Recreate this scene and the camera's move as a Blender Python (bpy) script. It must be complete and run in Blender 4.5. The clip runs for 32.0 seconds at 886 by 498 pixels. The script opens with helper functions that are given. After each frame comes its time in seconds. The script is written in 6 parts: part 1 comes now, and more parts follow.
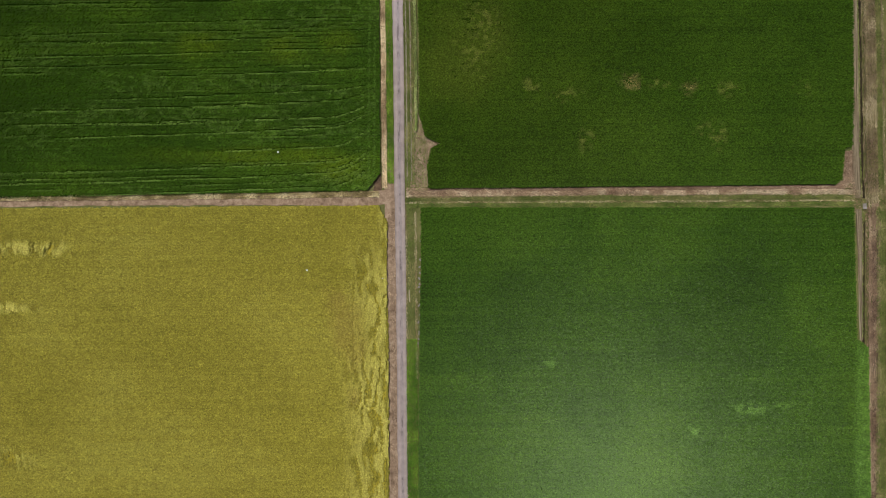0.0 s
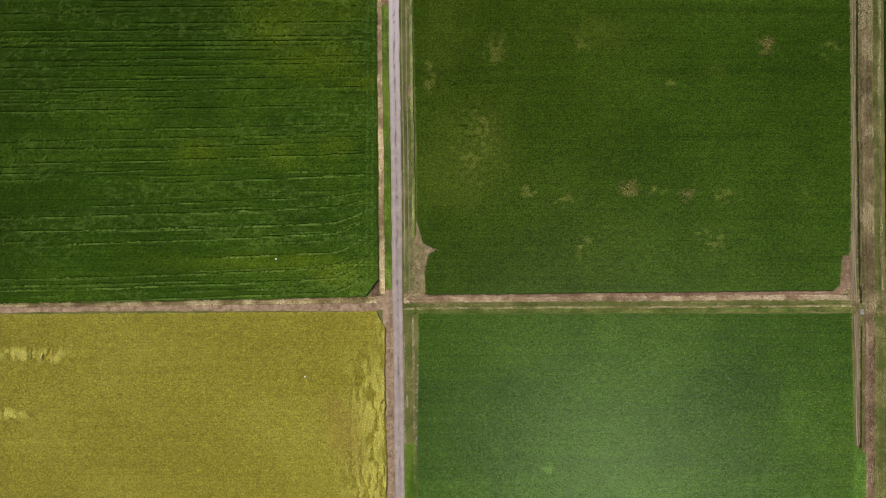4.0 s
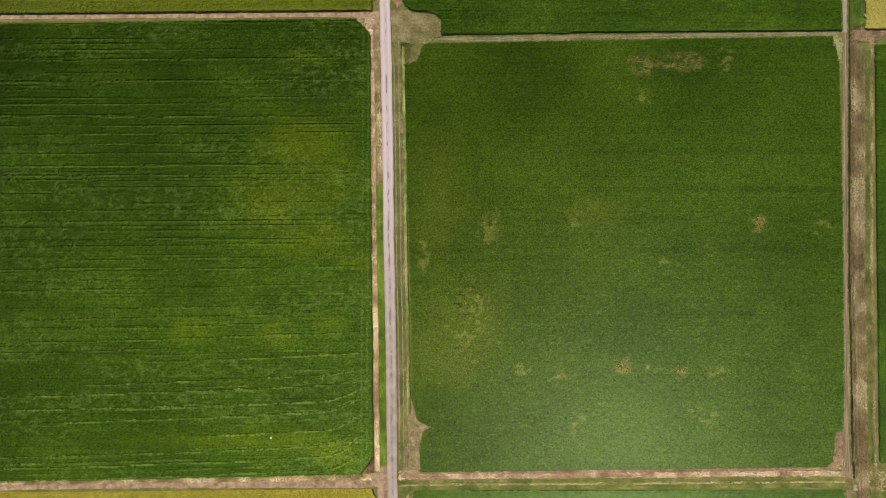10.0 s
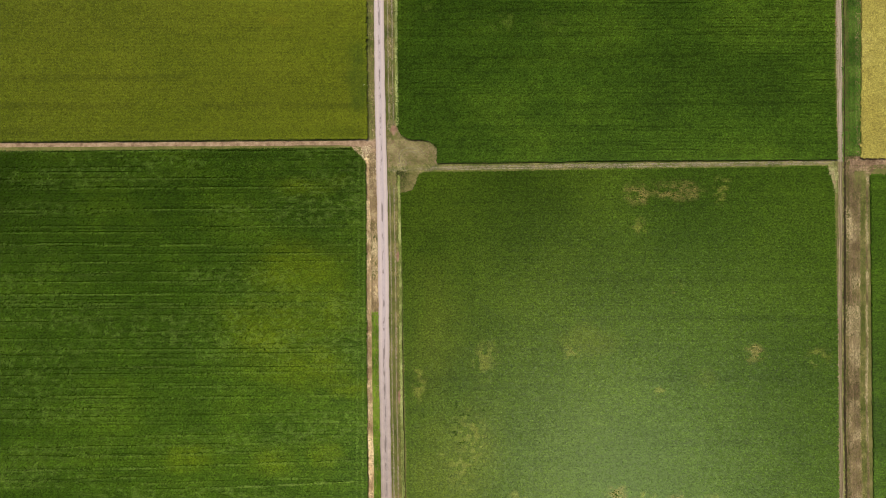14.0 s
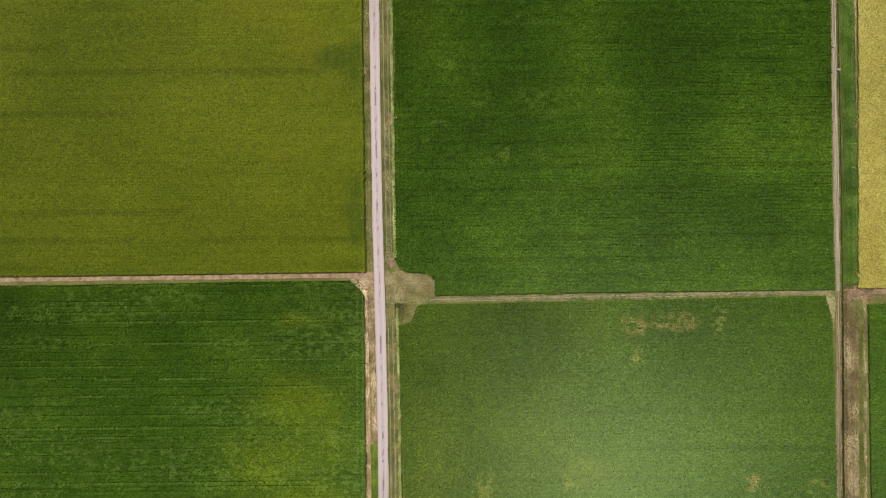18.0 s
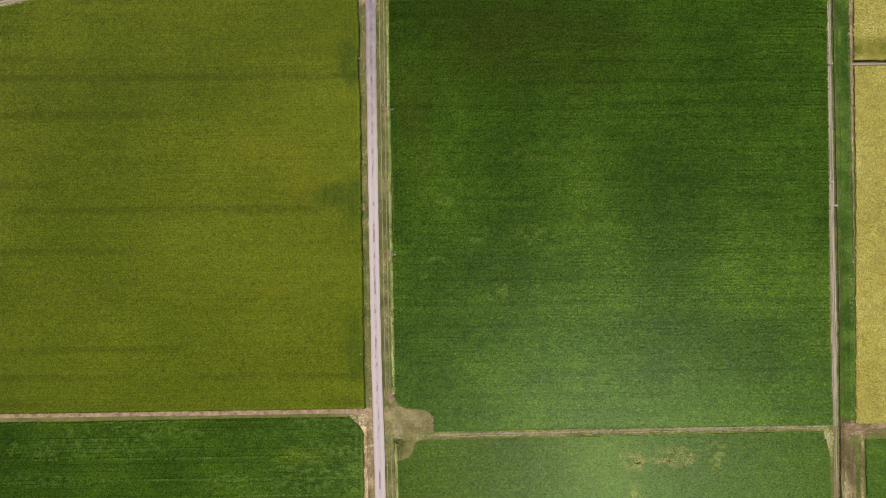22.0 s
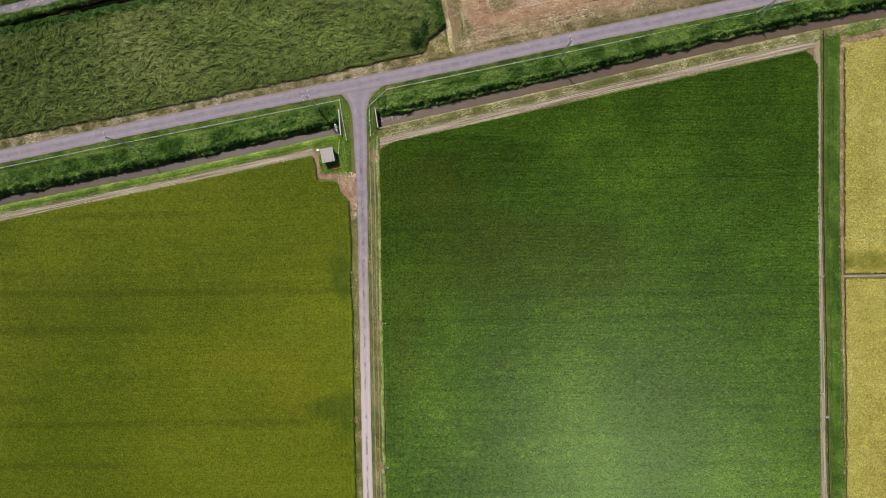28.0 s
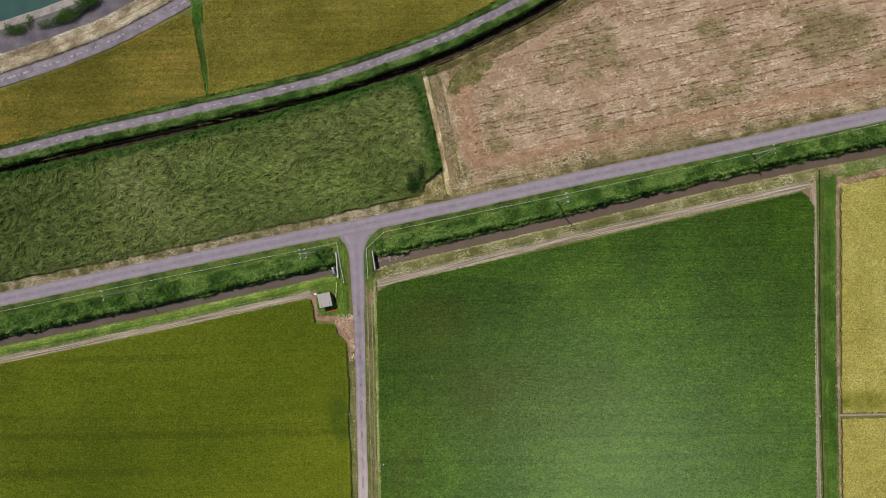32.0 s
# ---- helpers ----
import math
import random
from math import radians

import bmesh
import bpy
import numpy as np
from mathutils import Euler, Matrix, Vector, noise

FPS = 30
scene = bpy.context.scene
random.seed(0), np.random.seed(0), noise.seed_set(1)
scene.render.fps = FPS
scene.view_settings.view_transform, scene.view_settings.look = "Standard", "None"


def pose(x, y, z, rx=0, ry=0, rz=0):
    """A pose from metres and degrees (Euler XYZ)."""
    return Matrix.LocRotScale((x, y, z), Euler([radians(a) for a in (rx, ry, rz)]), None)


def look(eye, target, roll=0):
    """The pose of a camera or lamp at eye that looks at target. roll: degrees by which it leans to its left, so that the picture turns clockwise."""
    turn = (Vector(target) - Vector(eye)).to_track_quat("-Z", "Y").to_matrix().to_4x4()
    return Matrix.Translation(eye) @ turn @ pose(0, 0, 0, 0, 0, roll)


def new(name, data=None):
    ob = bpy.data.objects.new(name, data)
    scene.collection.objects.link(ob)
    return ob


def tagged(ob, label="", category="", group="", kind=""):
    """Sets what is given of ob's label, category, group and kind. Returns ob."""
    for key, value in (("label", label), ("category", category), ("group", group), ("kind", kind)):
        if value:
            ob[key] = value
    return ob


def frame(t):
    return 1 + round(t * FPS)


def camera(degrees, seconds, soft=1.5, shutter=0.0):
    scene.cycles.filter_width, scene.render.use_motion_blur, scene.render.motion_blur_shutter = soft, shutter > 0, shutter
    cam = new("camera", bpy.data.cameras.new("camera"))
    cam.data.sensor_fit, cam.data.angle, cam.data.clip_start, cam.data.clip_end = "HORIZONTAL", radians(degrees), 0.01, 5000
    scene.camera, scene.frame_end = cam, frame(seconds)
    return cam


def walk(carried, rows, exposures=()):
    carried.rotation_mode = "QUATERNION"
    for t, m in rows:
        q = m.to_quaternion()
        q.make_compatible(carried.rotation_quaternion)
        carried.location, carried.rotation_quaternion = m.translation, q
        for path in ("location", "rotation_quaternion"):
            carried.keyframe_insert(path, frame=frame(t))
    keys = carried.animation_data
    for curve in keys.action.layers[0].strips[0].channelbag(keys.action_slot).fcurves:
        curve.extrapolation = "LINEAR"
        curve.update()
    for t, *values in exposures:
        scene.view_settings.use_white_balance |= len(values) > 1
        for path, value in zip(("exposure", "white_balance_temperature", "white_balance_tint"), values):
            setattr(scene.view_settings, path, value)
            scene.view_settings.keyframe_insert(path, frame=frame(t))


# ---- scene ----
# ---- camera ----
cam = camera(74.0, 32.0, soft=0.95)
ROWS = [
    (0, 0.148, -0.021, 130.069, -0.444, -0.006, 0.472),
    (0.5, 0.206, 2.903, 130.044, -0.472, -0.006, 0.481),
    (1, 0.219, 5.841, 130.001, -0.501, -0.005, 0.486),
    (1.5, 0.266, 8.712, 129.981, -0.506, -0.005, 0.502),
    (2, 0.324, 11.646, 129.975, -0.535, -0.004, 0.504),
    (2.5, 0.342, 14.640, 129.977, -0.570, -0.007, 0.500),
    (3, 0.364, 17.676, 129.980, -0.597, -0.008, 0.479),
    (3.5, 0.403, 20.661, 129.996, -0.579, -0.011, 0.464),
    (5.5, 0.599, 33.075, 130.065, -0.584, 0.007, 0.419),
    (6, 0.605, 36.308, 130.064, -0.583, 0.005, 0.392),
    (6.5, 0.650, 39.464, 130.070, -0.573, -0.001, 0.359),
    (7, 0.722, 42.717, 130.055, -0.568, -0.000, 0.336),
    (7.5, 0.827, 45.947, 130.037, -0.549, 0.003, 0.325),
    (8, 0.916, 49.121, 130.028, -0.542, 0.001, 0.335),
    (8.5, 1.052, 52.457, 130.036, -0.541, -0.002, 0.343),
    (9, 1.225, 55.803, 130.070, -0.501, -0.001, 0.325),
    (9.5, 1.350, 59.307, 130.121, -0.507, -0.003, 0.339),
    (10, 1.424, 62.817, 130.185, -0.507, -0.008, 0.347),
    (10.5, 1.614, 66.321, 130.190, -0.508, -0.008, 0.342),
    (11, 1.796, 69.765, 130.128, -0.470, -0.001, 0.422),
    (11.5, 1.889, 73.327, 130.096, -0.454, -0.004, 0.473),
    (12, 1.988, 76.907, 130.097, -0.482, -0.010, 0.470),
    (12.5, 2.114, 80.397, 130.080, -0.498, -0.006, 0.529),
    (13, 2.140, 83.880, 130.071, -0.451, -0.005, 0.533),
    (13.5, 2.189, 87.342, 130.076, -0.407, -0.004, 0.525),
    (14, 2.217, 90.905, 130.080, -0.394, -0.003, 0.439),
    (14.5, 2.239, 94.464, 130.086, -0.356, -0.003, 0.326),
    (16.5, 2.531, 108.882, 130.045, -0.400, 0.032, 0.202),
    (17, 2.487, 112.566, 130.059, -0.348, 0.019, 0.200),
    (17.5, 2.510, 116.360, 130.052, -0.392, 0.022, 0.156),
    (18, 2.543, 120.048, 130.059, -0.393, 0.023, 0.095),
    (18.5, 2.551, 123.716, 130.101, -0.390, 0.017, 0.076),
    (19, 2.556, 127.484, 130.101, -0.394, 0.017, 0.074),
    (19.5, 2.524, 131.233, 130.083, -0.387, 0.013, 0.028),
    (20, 2.545, 134.998, 130.092, -0.402, 0.014, -0.040),
    (20.5, 2.585, 138.852, 130.099, -0.431, 0.015, -0.022),
    (21, 2.678, 142.734, 130.106, -0.481, 0.018, -0.017),
    (21.5, 2.741, 146.589, 130.118, -0.507, 0.011, -0.032),
    (22, 2.797, 150.403, 130.132, -0.512, 0.004, -0.025),
    (22.5, 2.866, 154.316, 130.134, -0.547, -0.006, -0.044),
    (23, 2.927, 158.265, 130.142, -0.619, -0.015, -0.077),
    (23.5, 3.004, 162.188, 130.190, -0.653, -0.022, -0.067),
    (24, 3.072, 166.214, 130.199, -0.709, -0.038, -0.064),
    (24.5, 3.155, 170.225, 130.203, -0.755, -0.050, -0.092),
    (25, 3.303, 174.289, 130.201, -0.799, -0.056, -0.088),
    (25.5, 3.409, 178.405, 130.192, -0.891, -0.073, -0.106),
    (27.5, 4.430, 194.162, 129.999, -0.791, -0.004, -0.136),
    (28, 4.565, 198.218, 129.941, -0.830, -0.009, -0.214),
    (28.5, 4.724, 202.255, 129.904, -0.872, -0.017, -0.270),
    (29, 4.864, 206.215, 129.838, -0.914, -0.024, -0.272),
    (29.5, 4.983, 210.192, 129.789, -0.923, -0.032, -0.294),
    (30, 5.040, 214.233, 129.770, -0.967, -0.030, -0.345),
    (30.5, 5.139, 218.210, 129.733, -0.983, -0.037, -0.351),
    (31, 5.213, 222.118, 129.688, -0.988, -0.034, -0.388),
    (31.5, 5.252, 225.997, 129.697, -0.991, -0.033, -0.438),
    (32, 5.289, 229.836, 129.710, -1.002, -0.033, -0.454),
]
walk(cam, [(t, pose(x, y, z, rx, ry, rz)) for t, x, y, z, rx, ry, rz in ROWS], exposures=[(0.0, -0.28, 6350, 10), (3.0, -0.2, 6450, 10), (6.0, -0.02, 6700, 10), (9.0, 0.14, 7000, 10), (14.0, 0.12, 7250, 10), (18.0, 0.12, 6950, 10), (22.0, 0.12, 6750, 10), (28.0, 0.06, 6600, 10), (30.0, -0.03, 6550, 10), (31.0, -0.08, 6500, 10), (32.0, -0.1, 6450, 10)])

# ---- world and sun ----
SUN = Vector((-0.293, 0.409, 1.0)).normalized()
world = bpy.data.worlds.new("sky")
scene.world = world
world.use_nodes = True
sky = world.node_tree.nodes.new("ShaderNodeTexSky")
sky.sky_type, sky.sun_disc = "NISHITA", False
sky.sun_elevation = math.asin(SUN.z)
sky.sun_rotation = math.atan2(SUN.x, SUN.y)
world.node_tree.links.new(sky.outputs[0], world.node_tree.nodes["Background"].inputs[0])
world.node_tree.nodes["Background"].inputs[1].default_value = 0.055
sun_data = bpy.data.lights.new("sun", "SUN")
sun_data.energy, sun_data.angle, sun_data.color = 4.0, radians(0.53), (1.0, 0.95, 0.86)
sun_lamp = new("sun", sun_data)
sun_lamp.matrix_world = look(SUN * 300, (0, 0, 0))

# ---- materials ----


def srgb(r, g, b):
    return tuple(((c / 255 + 0.055) / 1.055) ** 2.4 if c > 10 else c / 255 / 12.92 for c in (r, g, b))


class Graph:
    """A small helper round one material's nodes."""

    def __init__(self, name):
        self.mat = bpy.data.materials.new(name)
        self.mat.use_nodes = True
        self.t = self.mat.node_tree
        self.bsdf = self.t.nodes["Principled BSDF"]

    def node(self, kind, **values):
        n = self.t.nodes.new(kind)
        for key, value in values.items():
            n.inputs[key.replace("_", " ")].default_value = value
        return n

    def link(self, a, b):
        self.t.links.new(a, b)

    def coords(self, stretch=(1, 1, 1), uv=False):
        tc = self.t.nodes.new("ShaderNodeTexCoord")
        m = self.node("ShaderNodeMapping")
        m.inputs["Scale"].default_value = stretch
        self.link(tc.outputs["UV" if uv else "Object"], m.inputs[0])
        return m.outputs[0]

    def noise(self, scale, detail=4.0, rough=0.55, stretch=(1, 1, 1), uv=False):
        n = self.node("ShaderNodeTexNoise", Scale=scale, Detail=detail, Roughness=rough)
        self.link(self.coords(stretch, uv), n.inputs["Vector"])
        return n.outputs["Fac"]

    def ramp(self, fac, *stops):
        r = self.t.nodes.new("ShaderNodeValToRGB")
        e = r.color_ramp.elements
        while len(e) < len(stops):
            e.new(0.5)
        for el, (p, c) in zip(e, stops):
            el.position, el.color = p, (*c, 1) if len(c) == 3 else c
        self.link(fac, r.inputs[0])
        return r.outputs[0]

    def mix(self, fac, a, b, blend="MIX"):
        m = self.t.nodes.new("ShaderNodeMix")
        m.data_type, m.blend_type = "RGBA", blend
        for sock, v in ((m.inputs[0], fac), (m.inputs[6], a), (m.inputs[7], b)):
            if hasattr(v, "is_linked"):
                self.link(v, sock)
            else:
                sock.default_value = v if isinstance(v, float) else (*v, 1)
        return m.outputs[2]

    def bump(self, fac, strength, distance=0.05):
        b = self.node("ShaderNodeBump", Strength=strength, Distance=distance)
        self.link(fac, b.inputs["Height"])
        self.link(b.outputs[0], self.bsdf.inputs["Normal"])

    def done(self, color, rough=0.8, spec=0.3, metal=0.0):
        if hasattr(color, "is_linked"):
            self.link(color, self.bsdf.inputs["Base Color"])
        else:
            self.bsdf.inputs["Base Color"].default_value = (*color, 1)
        if hasattr(rough, "is_linked"):
            self.link(rough, self.bsdf.inputs["Roughness"])
        else:
            self.bsdf.inputs["Roughness"].default_value = rough
        self.bsdf.inputs["Specular IOR Level"].default_value = spec
        self.bsdf.inputs["Metallic"].default_value = metal
        return self.mat


def leaf_material(name, rough, spec, sheen=None, tuft=0.5):
    g = Graph(name)
    a = g.t.nodes.new("ShaderNodeAttribute")
    a.attribute_name = "tint"
    tufts = g.ramp(g.noise(2.7, 2.0, 0.5), (0.33, (1 - tuft,) * 3), (0.67, (1 + tuft,) * 3))
    blades = g.ramp(g.noise(9.0, 2.0, 0.6), (0.3, (0.62, 0.62, 0.62)), (0.7, (1.38, 1.38, 1.38)))
    grain = g.mix(1.0, tufts, blades, "MULTIPLY")
    if sheen:
        g.bsdf.inputs["Specular Tint"].default_value = (*sheen, 1)
    return g.done(g.mix(1.0, a.outputs["Color"], grain, "MULTIPLY"), rough, spec)


def earth_material(name, dark, light, pale, scale=0.8, stretch=(1, 1, 1), rough=0.95):
    g = Graph(name)
    base = g.ramp(g.noise(scale, 6.0, 0.65, stretch), (0.3, dark), (0.5, light), (0.72, pale))
    fine = g.noise(scale * 9, 4.0, 0.7)
    c = g.mix(1.0, base, g.ramp(fine, (0.25, (0.7, 0.7, 0.7)), (0.8, (1.25, 1.25, 1.25))), "MULTIPLY")
    g.bump(fine, 0.6, 0.06)
    return g.done(c, rough, 0.15)


def road_material(name, dark, light, stain, centre_stain=0.7, warm=None, spotted=0.35, dusty=0.32):
    """Worn asphalt: mottled, with broken dark stains along the crown and pale dusty patches."""
    g = Graph(name)
    base = g.ramp(g.noise(0.5, 5.0, 0.6), (0.3, dark), (0.7, light))
    if warm:
        at = g.t.nodes.new("ShaderNodeSeparateXYZ")
        g.link(g.coords((1, 1 / 352, 1), uv=True), at.inputs[0])
        drift = g.ramp(at.outputs[1], (0.44, (0, 0, 0)), (0.56, (0.9, 0.9, 0.9)), (0.8, (0.9, 0.9, 0.9)), (0.88, (0.1, 0.1, 0.1)))
        base = g.mix(drift, base, warm)
        grey = g.ramp(g.noise(0.5, 5.0, 0.6), (0.3, srgb(122, 114, 122)), (0.7, srgb(148, 138, 145)))
        base = g.mix(g.ramp(at.outputs[1], (0.84, (0, 0, 0)), (0.92, (1, 1, 1))), base, grey)
    fine = g.noise(6.0, 5.0, 0.75)
    c = g.mix(1.0, base, g.ramp(fine, (0.3, (0.82, 0.82, 0.82)), (0.75, (1.13, 1.13, 1.13))), "MULTIPLY")
    u = g.t.nodes.new("ShaderNodeSeparateXYZ")
    g.link(g.coords(uv=True), u.inputs[0])
    band = g.ramp(u.outputs[0], (0.36, (0, 0, 0)), (0.46, (1, 1, 1)), (0.53, (1, 1, 1)), (0.62, (0, 0, 0)))
    broken = g.ramp(g.noise(1.0, 5.0, 0.7, (3.0, spotted, 1), uv=True), (0.52, (0, 0, 0)), (0.57, (centre_stain,) * 3))
    c = g.mix(g.mix(1.0, band, broken, "MULTIPLY"), c, stain)
    lanes = g.ramp(u.outputs[0], (0.0, (0.78, 0.76, 0.72)), (0.1, (0.95, 0.94, 0.92)), (0.24, (1.12, 1.1, 1.08)), (0.4, (0.96, 0.96, 1.0)), (0.6, (0.9, 0.92, 0.97)), (0.76, (1.12, 1.1, 1.08)), (0.92, (0.96, 0.95, 0.92)), (1.0, (0.8, 0.78, 0.74)))
    c = g.mix(0.85, c, lanes, "MULTIPLY")
    worn = g.ramp(g.noise(1.0, 5.0, 0.7, (9.0, 0.1, 1), uv=True), (0.3, (0.93, 0.93, 0.94)), (0.7, (1.07, 1.06, 1.05)))
    c = g.mix(1.0, c, worn, "MULTIPLY")
    dust = g.ramp(g.noise(1.0, 4.0, 0.6, (2.5, 0.22, 1), uv=True), (0.56, (0, 0, 0)), (0.74, (dusty,) * 3))
    c = g.mix(dust, c, tuple(min(1.0, v * 1.35) for v in light))
    g.bump(fine, 0.3, 0.01)
    return g.done(c, 0.85, 0.25)


def track_material(name, dark, light, pale):
    """Trodden earth with ruts and scraped lines along its length."""
    g = Graph(name)
    ruts = g.noise(1.0, 5.0, 0.65, (11.0, 0.06, 1), uv=True)
    base = g.ramp(ruts, (0.4, dark), (0.5, light), (0.6, pale))
    fine = g.noise(6.0, 5.0, 0.7)
    c = g.mix(1.0, base, g.ramp(fine, (0.25, (0.75, 0.75, 0.75)), (0.8, (1.2, 1.2, 1.2))), "MULTIPLY")
    g.bump(fine, 0.6, 0.05)
    return g.done(c, 0.95, 0.12)


def plain_material(name, color, rough=0.6, metal=0.0, spec=0.4, wear=0.25, scale=4.0):
    g = Graph(name)
    n = g.ramp(g.noise(scale, 4.0), (0.3, tuple(c * (1 - wear) for c in color)), (0.7, color))
    return g.done(n, rough, spec, metal)


GREEN_LEAF = leaf_material("crop_leaf", 0.38, 0.128, (0.73, 1.0, 0.56), 0.42)
RIPE_LEAF = leaf_material("ripe_leaf", 0.7, 0.12, None, 0.22)
GRASS_LEAF = leaf_material("grass_leaf", 0.65, 0.12, None, 0.2)
SOIL_GREEN = earth_material("meadow_soil", srgb(78, 84, 42), srgb(102, 104, 58), srgb(130, 122, 82), 0.15)
UNDER_GREEN = earth_material("crop_understorey", srgb(36, 60, 6), srgb(44, 70, 8), srgb(54, 82, 12), 0.3)
UNDER_GOLD = earth_material("gold_understorey", srgb(146, 132, 40), srgb(164, 150, 50), srgb(180, 166, 64), 0.3)
UNDER_YELLOW = earth_material("yellow_understorey", srgb(142, 136, 68), srgb(158, 150, 81), srgb(169, 163, 95), 0.3)
UNDER_RIPE = earth_material("ripe_understorey", srgb(74, 82, 8), srgb(86, 94, 10), srgb(98, 104, 14), 0.3)
DRY_EARTH = earth_material("dry_earth", srgb(108, 88, 70), srgb(149, 126, 104), srgb(182, 159, 134), 0.7)
DAMP_EARTH = earth_material("damp_earth", srgb(72, 57, 44), srgb(98, 79, 62), srgb(128, 107, 86), 0.9)
RED_EARTH = earth_material("reddish_earth", srgb(112, 86, 70), srgb(142, 114, 96), srgb(166, 142, 120), 0.5)
TRACK_EARTH = track_material("gravel_track", srgb(108, 97, 84), srgb(148, 135, 120), srgb(180, 168, 153))
FIELD_EARTH = track_material("trodden_field_earth", srgb(91, 79, 61), srgb(124, 109, 87), srgb(154, 142, 117))
FALLOW = earth_material("fallow_soil", srgb(132, 106, 84), srgb(158, 132, 108), srgb(182, 160, 138), 0.14)
SCRAPED = earth_material("scraped_soil", srgb(124, 96, 73), srgb(152, 122, 96), srgb(174, 146, 120), 0.4)
# also paints the shade in the north ditch and the pipe mouths
MUD_AND_SHADE = earth_material("mud_and_shade", srgb(34, 28, 20), srgb(52, 44, 32), srgb(70, 62, 46), 0.8)
ROAD_FARM = road_material("farm_road_asphalt", srgb(141, 129, 124), srgb(169, 155, 149), srgb(96, 87, 81), 0.7, srgb(184, 172, 174))
ROAD_MAIN = road_material("lane_asphalt", srgb(131, 122, 132), srgb(144, 135, 143), srgb(88, 82, 88), 0.3, spotted=0.9, dusty=0.1)
ROAD_NORTH = road_material("old_lane_asphalt", srgb(104, 96, 104), srgb(138, 130, 138), srgb(190, 184, 182), 0.6, spotted=1.1)
CONCRETE = earth_material("weathered_concrete", srgb(120, 112, 108), srgb(146, 138, 134), srgb(168, 162, 156), 0.6, rough=0.85)
REVETMENT = earth_material("revetment_concrete", srgb(84, 78, 86), srgb(100, 94, 101), srgb(118, 112, 117), 0.35, rough=0.85)
WHITE_PAINT = plain_material("white_paint", srgb(222, 230, 224), 0.45)
FENCE_PAINT = plain_material("fence_paint", srgb(188, 210, 196), 0.5)
STEEL = plain_material("galvanised_steel", srgb(168, 172, 174), 0.4, 0.8)
POLE_CONCRETE = plain_material("pole_concrete", srgb(190, 190, 184), 0.8)
ARM_STEEL = plain_material("dull_galvanised_steel", srgb(124, 122, 126), 0.7, 0.2)
ROOF_SHEET = plain_material("roof_sheet", srgb(176, 170, 168), 0.6, 0.0, 0.4, 0.15, 2.0)
HUT_BOARD = plain_material("hut_cladding", srgb(104, 84, 68), 0.75)
DOOR_PAINT = plain_material("door_paint", srgb(120, 72, 52), 0.6)
ORANGE = plain_material("orange_plastic", srgb(214, 108, 40), 0.5)
YELLOW_PAINT = plain_material("yellow_paint", srgb(224, 200, 60), 0.5)
DARK_GLASS = plain_material("dark_glass", srgb(24, 28, 32), 0.1, 0.0, 0.5)
BARK = plain_material("bark", srgb(86, 68, 50), 0.9)


def water_material(name, color, rough):
    g = Graph(name)
    ripple = g.noise(2.5, 3.0)
    g.bump(ripple, 0.15, 0.03)
    return g.done(g.ramp(g.noise(0.25, 4.0), (0.3, tuple(c * 0.75 for c in color)), (0.7, color)), rough, 0.2)


CANAL_WATER = water_material("muddy_water", srgb(90, 79, 72), 0.45)
SHALLOW_WATER = water_material("silty_water", srgb(97, 83, 73), 0.45)
RIVER_WATER = water_material("river_water", srgb(58, 86, 82), 0.15)

# ---- geometry helpers ----
rng = np.random.default_rng(7)


def vnoise(x, y, seed):
    """Smooth value noise on a unit grid, 0 to 1."""
    table = np.random.default_rng(seed).random((64, 64))
    xi, yi = np.floor(x).astype(int), np.floor(y).astype(int)
    fx, fy = x - xi, y - yi
    fx, fy = fx * fx * (3 - 2 * fx), fy * fy * (3 - 2 * fy)
    g = lambda a, b: table[(xi + a) % 64, (yi + b) % 64]  # noqa: E731
    return (g(0, 0) * (1 - fx) + g(1, 0) * fx) * (1 - fy) + (g(0, 1) * (1 - fx) + g(1, 1) * fx) * fy


def grain(x, y, seed):
    """Smooth value noise on a unit grid that does not repeat within the place, 0 to 1."""
    table = np.random.default_rng(seed).random((1024, 1024))
    xi, yi = np.floor(x).astype(int), np.floor(y).astype(int)
    fx, fy = x - xi, y - yi
    fx, fy = fx * fx * (3 - 2 * fx), fy * fy * (3 - 2 * fy)
    g = lambda a, b: table[(xi + a) % 1024, (yi + b) % 1024]  # noqa: E731
    return (g(0, 0) * (1 - fx) + g(1, 0) * fx) * (1 - fy) + (g(0, 1) * (1 - fx) + g(1, 1) * fx) * fy


def cloud(x, y, size, seed, octaves=3):
    """Fractal noise about 0 to 1 with the given largest patch size in metres."""
    total, amp, s, norm = 0.0, 1.0, size, 0.0
    for k in range(octaves):
        total, norm = total + amp * vnoise(x / s, y / s, seed + k), norm + amp
        amp, s = amp * 0.5, s * 0.45
    return total / norm


def smooth(a, b, v):
    t = np.clip((v - a) / (b - a), 0, 1)
    return t * t * (3 - 2 * t)


def along(line):
    """Interpolators of y by x for a line that runs along x."""
    xs, ys = np.array(line, float).T
    return lambda x: np.interp(x, xs, ys)


def inside(x, y, poly):
    hit = np.zeros(len(x), bool)
    for (x0, y0), (x1, y1) in zip(poly, poly[1:] + poly[:1]):
        if y0 != y1:
            hit ^= ((y0 > y) != (y1 > y)) & (x < (x1 - x0) * (y - y0) / (y1 - y0) + x0)
    return hit


